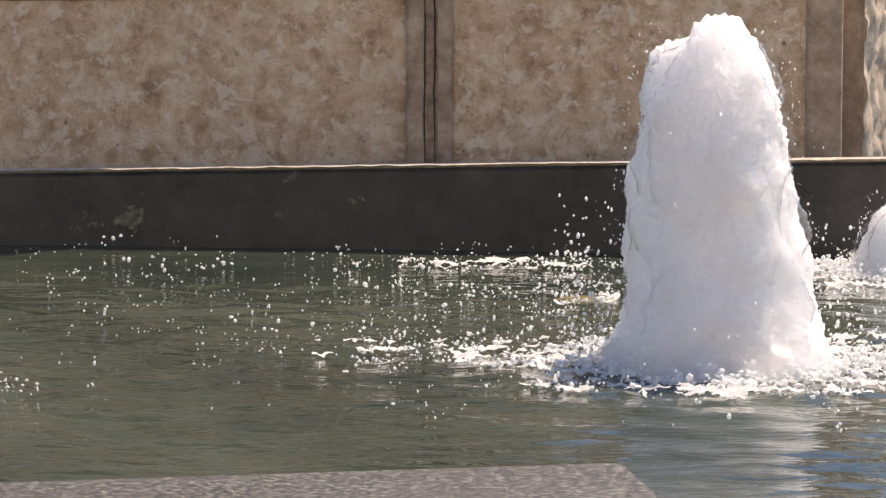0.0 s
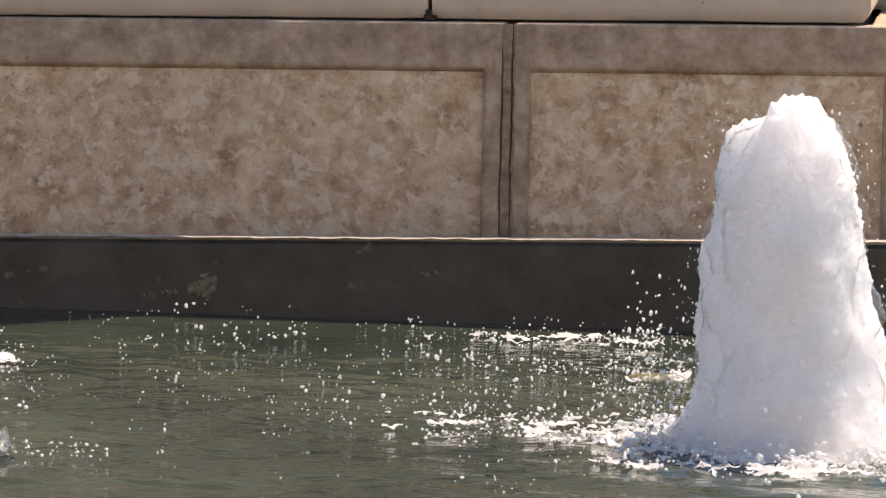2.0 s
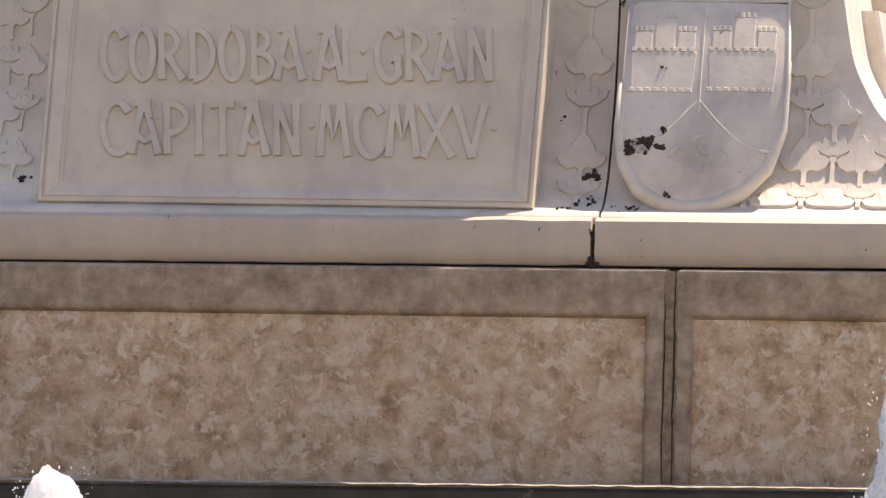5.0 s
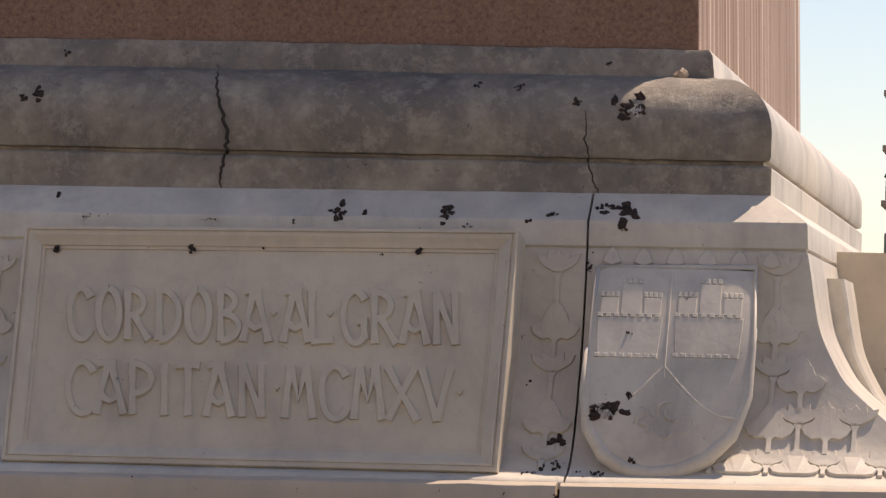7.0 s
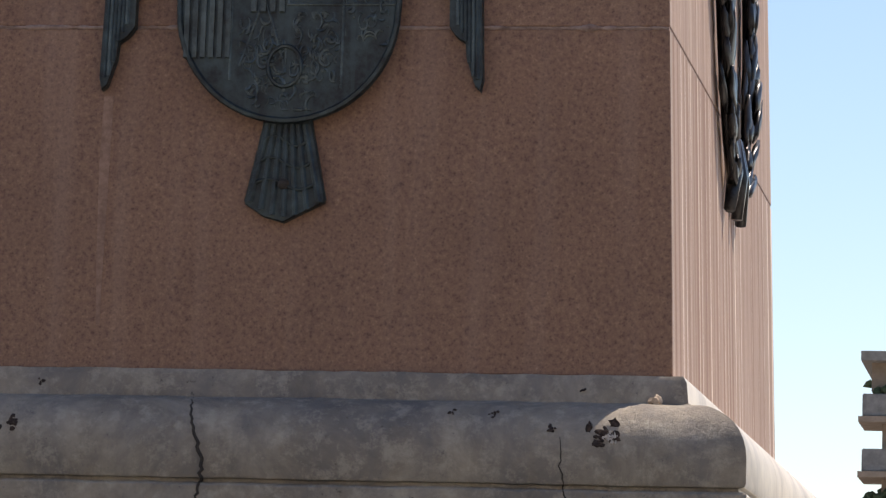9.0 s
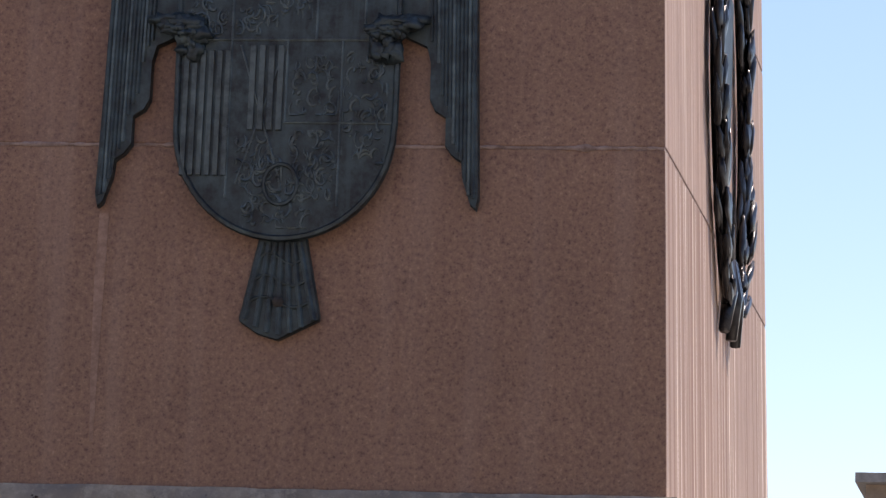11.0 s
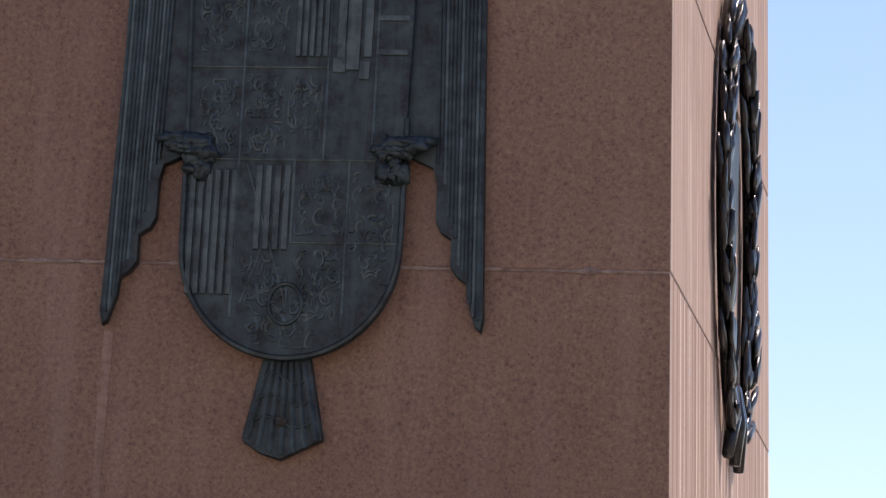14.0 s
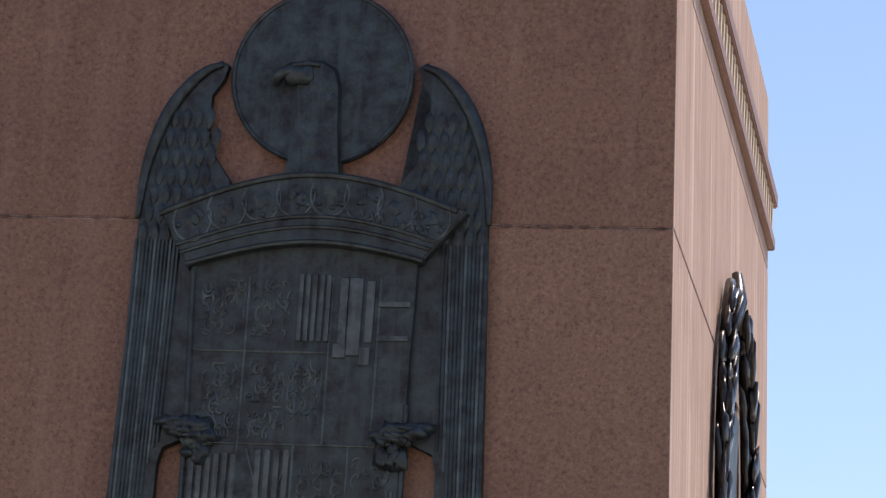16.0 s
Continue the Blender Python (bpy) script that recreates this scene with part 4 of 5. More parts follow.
def castle_relief(cx, z0, w):
    """A worn castle in very low relief: three battlemented towers over a wall."""
    castle = part("castle", plate([(cx - 0.56 * w, z0 - 0.014), (cx + 0.56 * w, z0 - 0.014), (cx + 0.52 * w, z0 - 0.15), (cx - 0.52 * w, z0 - 0.15)], on_arms, 0.0143, 0.002), MARBLE, arms)
    for x0, x1, top in ((-0.52, -0.22, 0.075), (-0.17, 0.17, 0.122), (0.22, 0.52, 0.075)):
        part("turret", plate([(cx + x0 * w, z0 - 0.004), (cx + x1 * w, z0 - 0.004), (cx + x1 * w, z0 + top - 0.02), (cx + x0 * w, z0 + top - 0.02)], on_arms, 0.0148, 0.002), MARBLE, castle)
        for k in range(4):
            u = x0 - 0.02 + (x1 - x0 + 0.04) * (k + 0.1) / 4
            v = u + (x1 - x0 + 0.04) * 0.7 / 4
            part("merlon", plate([(cx + u * w, z0 + top - 0.018), (cx + v * w, z0 + top - 0.018), (cx + v * w, z0 + top), (cx + u * w, z0 + top)], on_arms, 0.0156, 0.002), MARBLE, castle)
    for z in (-0.012, -0.150):
        for k in range(8):
            u = (-0.56 + 1.12 * k / 8) * w
            part("merlon", plate([(cx + u, z0 + z), (cx + u + 0.09 * w, z0 + z), (cx + u + 0.09 * w, z0 + z + 0.014), (cx + u, z0 + z + 0.014)], on_arms, 0.0160, 0.002), MARBLE, castle)


castle_relief(1.285, 1.835, 0.20)
castle_relief(1.555, 1.84, 0.21)
part("division", tube([on_arms(1.415, z, 0.0075) for z in (1.98, 1.85, 1.72, 1.62)], 0.0085, taper=False), MARBLE, arms)
part("division", tube([on_arms(1.415 + s, 1.66 - 0.17 * math.sin(min(1.0, abs(s) / 0.24) * math.pi / 2), 0.0075) for s in (0.26 * (k / 12 - 1) for k in range(25))], 0.0075, taper=False), MARBLE, arms)
bm = bmesh.new()
sr = random.Random(14)
for k in range(9):
    cx, cz, a0, w0, r = sr.uniform(1.33, 1.50), sr.uniform(1.42, 1.54), sr.uniform(0, 6.3), sr.uniform(2, 4.5), sr.uniform(0.02, 0.05)
    tube([on_arms(cx + r * (1 - 0.5 * q) * math.cos(a0 + w0 * q), cz + r * (1 - 0.5 * q) * math.sin(a0 + w0 * q), 0.011) for q in (j / 8 for j in range(9))], sr.uniform(0.005, 0.009), bm, 6)
tagged(part("worn_beast", bm, MARBLE, arms, smooth=True), kind="stuff")

foliage = thing("leaf_frieze", "marble bud and leaf relief on the flared base", "relief")


ARC = [(0.0, 2.04)]   # length down the flare, and height
while ARC[-1][1] > 1.292:
    z = ARC[-1][1] - 0.004
    ARC.append((ARC[-1][0] + math.hypot(0.004, flare_at(z) - flare_at(z + 0.004)), z))


def down_flare(x, s, out=0.0):
    """A point on the front of the flare, s metres down its curve from under the cap."""
    for (s0, z0), (s1, z1) in zip(ARC, ARC[1:]):
        if s0 <= s <= s1:
            return on_flare(x, z0 + (z1 - z0) * (s - s0) / (s1 - s0) + FT * x, out)
    return on_flare(x, (ARC[-1][1] if s > 0 else ARC[0][1] - s) + FT * x, out)


def carved(name, outline, cx, s, parent, thick=0.011):
    return part(name, plate([(cx + u, s - v) for u, v in outline], lambda u, v, h: down_flare(u, v, h), thick, 0.004), MARBLE, parent)


def leaf_motif(cx, s, w, parent):
    """A lobed leaf on its stalk, cut in low relief."""
    half = [(0.0, 0.072), (0.010, 0.056), (0.020, 0.050), (0.024, 0.038), (0.034, 0.030), (0.036, 0.016), (0.044, 0.004), (0.058, 0.002), (0.072, -0.012), (0.062, -0.032), (0.040, -0.046), (0.016, -0.042), (0.007, -0.052), (0.007, -0.098)]
    half = [(u * w * 0.98, v * w * 1.05) for u, v in half]
    return carved("leaf", half + [(-u, v) for u, v in half[:0:-1]], cx, s, parent)


def calyx_motif(cx, s, w, parent):
    """An opening flower: five petals fanned over a slim stalk."""
    stalk = carved("stalk", [(u * w, v * w) for u, v in ((-0.007, -0.085), (0.007, -0.085), (0.006, -0.02), (0.013, 0.0), (-0.013, 0.0), (-0.006, -0.02))], cx, s, parent, 0.010)
    for a, n in ((-46, 0.088), (-23, 0.078), (0, 0.074), (23, 0.078), (46, 0.088)):
        c, d = math.sin(radians(a)), math.cos(radians(a))
        petal = [(0.0, 0.004), (0.011, 0.45 * n), (0.012, 0.75 * n), (0.0, n), (-0.012, 0.75 * n), (-0.011, 0.45 * n)]
        carved("petal", [(w * (u * d + v * c), w * (v * d - u * c) - 0.006 * w) for u, v in petal], cx, s, stalk, 0.009)


TOTAL = ARC[-1][0]
PITCH = TOTAL / 4.7
for row in range(5):
    s = PITCH * (row + 0.42)
    z = min(ARC, key=lambda p: abs(p[0] - s))[1]
    reach = HALF + min(FLARE[6:], key=lambda p: abs(p[2] - z))[1]
    for k in range(-8, 26):
        x = 0.92 + 0.095 * k + (0.0 if row % 2 else 0.095)
        clear_right = 1.755 < x - 0.01 and x < reach - (0.085 if row < 2 else 0.055)
        clear_left = 0.955 < x < 1.075 and z > 1.30
        under = 1.52 < x < reach - 0.05 and s > TOTAL - 0.9 * PITCH
        if clear_right or clear_left or under:
            (leaf_motif if k % 2 else calyx_motif)(x, s, 1.22, foliage)
for x in (-0.975, -1.045):
    for row in range(4):
        (leaf_motif if (row + (x < -1)) % 2 else calyx_motif)(x, PITCH * (row + 0.6), 0.95, foliage)
for k in range(6):   # small pointed leaves under the cap
    x = 1.20 + 0.11 * k
    part("leaf", plate([(x, 2.002), (x + 0.034, 2.016), (x + 0.024, 2.045), (x, 2.068), (x - 0.024, 2.045), (x - 0.034, 2.016)], on_flare, 0.016, 0.005), MARBLE, foliage)

# ---- side wing, curved rib and rough stones beside the base ----
SIDE_RIB = [(os + 0.075, z) for of, os, z in FLARE[6:]]
rib = bmesh.new()
rows = []
for os, z in SIDE_RIB:
    z_ = z + FT * 1.9 - 0.06
    rows.append([rib.verts.new((HALF + o, y, z_)) for o, y in ((os - 0.12, 0.42), (os - 0.012, 0.42), (os, 0.432), (os, 1.0), (os - 0.12, 1.0))])
for a, b in zip(rows, rows[1:]):
    for i in range(4):
        rib.faces.new((a[i], a[i + 1], b[i + 1], b[i]))
rib.faces.new(rows[0]), rib.faces.new(rows[-1])
part("side_panel", rib, MARBLE, flared, "curved raised panel edge")
wing = mesh_object("side_wing", box(1.80, 4.0, 1.2, 2.2, 1.10, 2.128, 0.012), MARBLE_WARM)
tagged(wing, "cream marble block standing beside the base", "block")
bm = bmesh.new()
rows = []
for j in range(41):
    row = []
    for i in range(17):
        z, q = 1.13 * j / 40, i / 16
        x, y = 2.80 + 0.085 * q ** 0.8, -0.62 + 0.30 * q
        d = 0.022 * noise.noise(Vector((y * 14, z * 11, 1))) + 0.016 * noise.noise(Vector((y * 30, z * 30, 4))) - 0.02 * max(0, z - 1.0) * 8 * q
        row.append(bm.verts.new((x + d, y - 0.3 * d, z)))
    rows.append(row + [bm.verts.new((row[-1].co.x, 1.1, z)), bm.verts.new((2.71, 1.1, z)), bm.verts.new((2.71, -0.60, z))])
for a, b in zip(rows, rows[1:]):
    for i in range(len(a)):
        bm.faces.new((a[i], a[(i + 1) % len(a)], b[(i + 1) % len(a)], b[i]))
bm.faces.new(rows[-1])
rustic = mesh_object("rustic_stone", bm, RUSTIC, smooth=50)
tagged(rustic, "pitted pale limestone block in full sun", "stone")

# ---- cracks, crusts ----
def crack(points, place, width, parent, jag=0.006):
    bm = bmesh.new()
    rr = random.Random(len(points))
    pts = []
    for (x0, z0), (x1, z1) in zip(points, points[1:]):
        for k in range(6):
            q = k / 6
            pts.append((x0 + (x1 - x0) * q + rr.uniform(-1, 1) * jag, z0 + (z1 - z0) * q))
    pts.append(points[-1])
    tube([place(x, z) for x, z in pts], width, bm, 5)
    part("crack", bm, MORTAR, parent, "dark crack in the stone")


def on_mould(x, z):
    for (a, _, z0), (b, _, z1) in zip(MOULD, MOULD[1:]):
        if z1 <= z <= z0:
            return Vector((x, -(a + (b - a) * (z0 - z) / max(z0 - z1, 1e-6)) - 0.001, z))
    return Vector((x, -0.29, z))


crack([(-0.275, 2.68), (-0.255, 2.61), (-0.225, 2.52), (-0.205, 2.44), (-0.208, 2.36), (-0.225, 2.30), (-0.218, 2.25)], on_mould, 0.007, mould)
crack([(1.07, 2.55), (1.075, 2.45), (1.09, 2.36), (1.12, 2.28), (1.13, 2.25)], on_mould, 0.003, mould)


def crust(x, z, w, h, place, n, seed, material=LICHEN, name="lichen_patch"):
    rr = random.Random(seed)
    bm = bmesh.new()
    for k in range(int(n * 1.7)):
        dx, dz = rr.gauss(0, w / 3.2), rr.gauss(0, h / 3.2)
        s = rr.uniform(0.25, 0.6) * min(w, h) / max(1, n ** 0.25)
        c = place(x + dx, z + dz)
        blob(c, (s * rr.uniform(0.6, 1.3), 0.006, s * rr.uniform(0.6, 1.3)), seed + k, bm, 0.8, 2)
    ob = mesh_object(name, bm, material)
    tagged(ob, "dark crusty growth on the weathered marble" if material == LICHEN else "pale crust on the weathered marble", "lichen", "lichen on the base", kind="stuff")


def on_cap(x, z):
    q = min(max((2.243 - (z - FT * x)) / 0.095, 0), 1)
    return Vector((x, -(0.30 + 0.13 * q) - 0.002, z))


bm = bmesh.new()
rows = []
for k in range(41):   # old mortar smeared into the upright joint
    z = 0.30 + 0.775 * k / 40
    a, b = 0.010 * noise.noise(Vector((z * 9, 0, 3))), 0.006 * noise.noise(Vector((z * 22, 0, 8)))
    rows.append([bm.verts.new((x, y, z + LEVEL * 1.375)) for x, y in ((1.349 + a, -0.97), (1.350 + a, -1.0015), (1.362 + b, -1.006 + 0.5 * b), (1.378, -1.004 - 0.5 * b), (1.397 + b, -1.0015), (1.399 + b, -0.97))])
for a, b in zip(rows, rows[1:]):
    for i in range(5):
        bm.faces.new((a[i], a[i + 1], b[i + 1], b[i]))
part("joint_mortar", bm, plain("brown_joint_mortar", (0.15, 0.10, 0.065), (0.46, 0.34, 0.23), 26, 0.9, 0.8), plinth, "brown smeared mortar in the upright joint")
crack([(1.388, 0.36), (1.386, 0.60), (1.389, 0.80), (1.387, 0.95), (1.389, 1.08)], lambda x, z: Vector((x, -1.0045, z + LEVEL * x)), 0.0034, plinth, 0.0015)
crack([(1.355, 0.36), (1.353, 0.62), (1.357, 0.85), (1.352, 1.0)], lambda x, z: Vector((x, -1.0035, z + LEVEL * x)), 0.0030, plinth, 0.0015)
STAIN = plain("tan_crust", (0.10, 0.085, 0.055), (0.26, 0.225, 0.15), 50, 0.9, 0.4)
for a in ((0.418, 0.222, 0.07, 0.05, 16, 70), (0.302, 0.198, 0.05, 0.02, 7, 71), (0.235, 0.18, 0.04, 0.015, 5, 72), (-0.88, 0.185, 0.06, 0.03, 9, 73), (-1.0, 0.175, 0.05, 0.02, 5, 74), (1.16, 0.292, 0.03, 0.02, 4, 75)):
    crust(a[0], a[1], a[2], a[3], lambda x, z: Vector((x, -1.302, z)), a[4], a[5], STAIN, "lime_stain")
STREAK = plain("pale_granite_stain", (0.19, 0.105, 0.073), (0.38, 0.235, 0.17), 30, 0.7, 0.2)
bm = plate([(-0.688, 3.80), (-0.695, 3.55), (-0.690, 3.2), (-0.680, 2.95), (-0.668, 2.95), (-0.662, 3.3), (-0.655, 3.6), (-0.652, 3.80)], frontal, 0.002)
tagged(mesh_object("lime_streak", bm, STREAK), "pale vertical run of lime below the emblem", "stain")
for a in ((0.61, 2.172, 0.035, 0.05, 9, 1), (0.225, 2.17, 0.035, 0.05, 9, 2), (0.32, 2.165, 0.015, 0.02, 3, 3), (1.245, 2.185, 0.06, 0.05, 14, 4), (1.16, 2.20, 0.05, 0.03, 8, 41), (1.24, 2.14, 0.03, 0.02, 6, 42), (0.98, 2.18, 0.03, 0.02, 6, 5), (0.075, 2.13, 0.012, 0.01, 2, 6), (-0.80, 2.20, 0.02, 0.03, 4, 7), (-0.66, 2.13, 0.05, 0.01, 5, 8), (-0.22, 2.13, 0.05, 0.01, 5, 9), (0.69, 2.13, 0.05, 0.01, 5, 10), (0.90, 2.15, 0.012, 0.02, 3, 11)):
    crust(a[0], a[1], a[2], a[3], on_cap, a[4], a[5])
for a in ((1.235, 2.56, 0.07, 0.06, 12, 20), (0.82, 2.63, 0.04, 0.02, 5, 21), (-0.905, 2.57, 0.03, 0.03, 6, 22), (-0.96, 2.56, 0.02, 0.02, 3, 23), (-0.86, 2.735, 0.03, 0.015, 4, 24), (1.045, 2.575, 0.022, 0.03, 4, 25), (0.68, 2.64, 0.02, 0.015, 3, 26), (1.12, 2.735, 0.02, 0.01, 3, 27)):
    crust(a[0], a[1], a[2], a[3], on_mould, a[4], a[5])
crust(1.25, 2.55, 0.05, 0.04, on_mould, 6, 28, DROPPINGS, "pale_crust")
for a in ((1.19, 1.50, 0.03, 0.05, 9, 30), (1.25, 1.505, 0.06, 0.04, 12, 31), (1.30, 1.56, 0.02, 0.025, 5, 32), (1.29, 1.77, 0.014, 0.01, 2, 33), (1.33, 1.34, 0.02, 0.015, 4, 34)):
    crust(a[0], a[1], a[2], a[3], lambda x, z: on_arms(x, z, 0.013), a[4], a[5])
crust(1.23, 1.49, 0.05, 0.03, lambda x, z: on_arms(x, z, 0.013), 6, 36, DROPPINGS, "pale_crust")
for a in ((1.05, 1.40, 0.04, 0.03, 8, 50), (1.05, 1.315, 0.06, 0.02, 9, 51), (1.20, 1.295, 0.08, 0.012, 12, 52), (0.99, 1.29, 0.06, 0.01, 6, 53), (1.12, 2.0, 0.015, 0.05, 6, 54), (-0.93, 1.34, 0.04, 0.02, 5, 55), (0.94, 1.60, 0.012, 0.02, 3, 56), (0.955, 1.45, 0.02, 0.02, 4, 57)):
    crust(a[0], a[1], a[2], a[3], lambda x, z: on_flare(x, z, 0.002), a[4], a[5])
def on_ledge(x, z):
    return Vector((x, -0.939, z))


for a in ((1.098, 1.20, 0.012, 0.07, 14, 90), (1.098, 1.12, 0.03, 0.03, 9, 91), (-1.075, 1.13, 0.015, 0.05, 9, 92), (1.16, 1.098, 0.10, 0.006, 10, 93), (0.95, 1.095, 0.14, 0.005, 9, 94), (-0.9, 1.065, 0.16, 0.005, 9, 95), (-0.35, 1.23, 0.006, 0.01, 2, 96), (0.92, 1.22, 0.006, 0.01, 2, 97)):
    crust(a[0], a[1], a[2], a[3], on_ledge, a[4], a[5])
for a in ((-0.73, 0.075, 0.02, 0.02, 5, 60), (-0.25, 0.07, 0.02, 0.02, 4, 61), (0.0, 0.072, 0.012, 0.01, 2, 62), (0.55, 0.075, 0.02, 0.02, 3, 63), (0.42, 0.09, 0.008, 0.01, 2, 64)):
    crust(a[0], a[1], a[2], a[3], lambda x, s: on_plaque(x, s, 0.014), a[4], a[5])

# ---- jets, foam and drops ----
def fbm(v, octaves=4):
    return sum(noise.noise(v * 2.1 ** k + Vector((k * 7.3, 0, 0))) / 1.75 ** k for k in range(octaves))


def lace(cx, cy, rx, ry, seed, bm, fill=0.0, step=0.011):
    """A torn sheet of froth on the water."""
    n, m = int(2 * rx / step), int(2 * ry / step)
    verts = {}

    def vert(i, j):
        if (i, j) not in verts:
            x, y = cx - rx + i * step, cy - ry + j * step
            h = fbm(Vector((x * 16, y * 22, seed)), 3)
            verts[i, j] = bm.verts.new((x + step * noise.noise(Vector((x * 60, y * 60, 1))), y + step * noise.noise(Vector((x * 60, y * 60, 5))), WL + 0.007 + 0.022 * max(0, h) + 0.012 * noise.noise(Vector((x * 50, y * 50, 2)))))
        return verts[i, j]

    for j in range(m):
        for i in range(n):
            x, y = cx - rx + (i + 0.5) * step, cy - ry + (j + 0.5) * step
            if y > -1.34:
                continue
            q = math.hypot((x - cx) / rx, (y - cy) / ry)
            if q < 1 and fbm(Vector((x * 7, y * 13, seed)), 4) > 0.05 + 0.75 * q ** 1.3 - fill:
                bm.faces.new((vert(i, j), vert(i + 1, j), vert(i + 1, j + 1), vert(i, j + 1)))


def column(x, y, r0, r1, height, seed, lean, n, m):
    """A foaming column of water with a domed, broken top, and the clear film that stands off it in places."""
    bm, skin, rows, outer = bmesh.new(), bmesh.new(), [], []
    for j in range(n + 1):
        q = j / n
        z = WL - 0.03 + height * q
        r = r0 + (r1 - r0) * q ** 0.9
        if q > 0.62:
            r *= max(0.012, 1 - ((q - 0.62) / 0.38) ** 2.2) ** 0.5
        r += r0 * 0.42 * math.exp(-q * height * 14)
        row = []
        for i in range(m):
            a = 2 * math.pi * i / m
            d = Vector((math.cos(a), math.sin(a), 0))
            v = Vector((d.x * 1.4 + seed, d.y * 1.4, z * 4.4))
            w = Vector((d.x * r * 28 + seed, d.y * r * 28, z * 15))
            k = 1 + 0.20 * noise.noise(v) + 0.10 * noise.noise(v * 2.4) 
            k += (0.35 + 0.85 * q ** 2) * (0.12 * noise.noise(w * 0.7) + 0.11 * abs(noise.noise(w * 1.9)) + 0.08 * abs(noise.noise(w * 4.3)) + 0.04 * noise.noise(w * 9))
            e = Vector((d.x * r / r1, d.y * r / r1, 0))
            lift = (0.07 * noise.noise(e * 1.6 + Vector((seed, 0, 9))) + 0.045 * abs(noise.noise(e * 4 + Vector((seed, 0, 3)))) + 0.02 * abs(noise.noise(e * 9 + Vector((seed, 0, 5))))) * q ** 2
            row.append(bm.verts.new((x + lean * q + d.x * r * k, y + d.y * r * k, z + lift * height)))
            if j % 2 == 0 and i % 2 == 0:
                u = Vector((d.x * 2.2 + seed, d.y * 2.2, z * 7 + 5))
                k2 = k * 0.985 + 0.42 * max(0.0, noise.noise(u) - 0.05) + 0.05 * noise.noise(u * 3)
                outer.append(skin.verts.new((x + lean * q + d.x * r * k2, y + d.y * r * k2, z + lift * height)))
        rows.append(row)
    for a, b in zip(rows, rows[1:]):
        for i in range(m):
            bm.faces.new((a[i], a[(i + 1) % m], b[(i + 1) % m], b[i]))
    bm.faces.new(rows[-1])
    bm.faces.new(rows[0])
    h = m // 2
    for j in range(n // 2):
        for i in range(h):
            skin.faces.new((outer[j * h + i], outer[j * h + (i + 1) % h], outer[(j + 1) * h + (i + 1) % h], outer[(j + 1) * h + i]))
    return bm, skin


def jet(name, x, y, r0, r1, height, seed, label, lean=0.0):
    bm, skin = column(x, y, r0, r1, height, seed, lean, 200, 170)
    top = thing(name, label, "water jet", "jets of the fountain", at=(0, 0, 0))
    part("column", bm, FOAM, top, smooth=True)
    part("water_film", skin, FILM, top, "clear film of water", smooth=True)
    rr = random.Random(seed)
    bm = bmesh.new()
    lace(x, y, r0 * 2.6, r0 * 2.3, seed, bm, 0.20)
    tagged(part("splash_ring", bm, FROTH, top, "white splashing foam at its foot", smooth=True), kind="stuff")
    bm = bmesh.new()
    for k in range(int(620 * height + 120)):
        a, q = rr.uniform(0, 6.283), rr.random() ** 1.6
        rad = (r0 + (r1 - r0) * q) * (1.12 + abs(rr.gauss(0, 0.14 + 0.5 * (1 - q) ** 4)))
        s = rr.choice((0.0010, 0.0012, 0.0015, 0.002, 0.002, 0.003))
        blob((x + lean * q + rad * math.cos(a), y + rad * math.sin(a), WL + height * q * 0.97), (s * rr.uniform(0.7, 1.3), s, s * rr.uniform(0.8, 2.4)), k, bm, 0.6, 1)
    tagged(part("spray", bm, FROTH, top, "flying drops", smooth=True), kind="stuff")
    bm = bmesh.new()
    for k in range(int(900 * r0 / 0.25)):
        a = rr.uniform(0, 6.283)
        rad, s = r0 * rr.uniform(1.0, 1.75), rr.choice((0.002, 0.003, 0.004, 0.005, 0.007))
        blob((x + rad * math.cos(a), y + rad * math.sin(a), WL + abs(rr.gauss(0, 0.022))), (s * 1.5, s, s * rr.uniform(0.6, 1.5)), k, bm, 0.9, 1)
    tagged(part("foot_foam", bm, FROTH, top, "boiling foam round its foot", smooth=True), kind="stuff")
    return top


jet("fountain_jet", 2.43, -3.80, 0.262, 0.158, 0.92, 3, "tall white foaming water jet in the pool", -0.02)
jet("fountain_jet", -0.205, -2.91, 0.172, 0.075, 0.44, 8, "smaller pointed white water jet in the pool")
jet("fountain_jet", 2.95, -1.75, 0.17, 0.10, 0.26, 12, "low white water jet near the basin wall")
jet("fountain_jet", -2.3, -3.0, 0.16, 0.07, 0.5, 15, "smaller pointed white water jet in the pool")

bm = bmesh.new()
rr = random.Random(77)
for cx, cy, cz, w, h, n in ((2.08, -3.85, 0.24, 0.05, 0.09, 170), (2.06, -3.80, 0.42, 0.025, 0.06, 50), (2.74, -3.75, 0.36, 0.04, 0.06, 40), (2.84, -3.7, 0.24, 0.05, 0.07, 50), (0.08, -2.9, 0.22, 0.04, 0.05, 40)):
    for k in range(n):
        s = rr.choice((0.0015, 0.002, 0.003, 0.004, 0.005))
        blob((rr.gauss(cx, w), rr.gauss(cy, 0.03), max(WL, rr.gauss(cz, h))), (s, s, s * rr.uniform(0.8, 1.8)), k, bm, 0.8, 1)
tagged(mesh_object("splash", bm, FROTH, smooth=True), "white drops of water flung from the jets", "splash", kind="stuff")

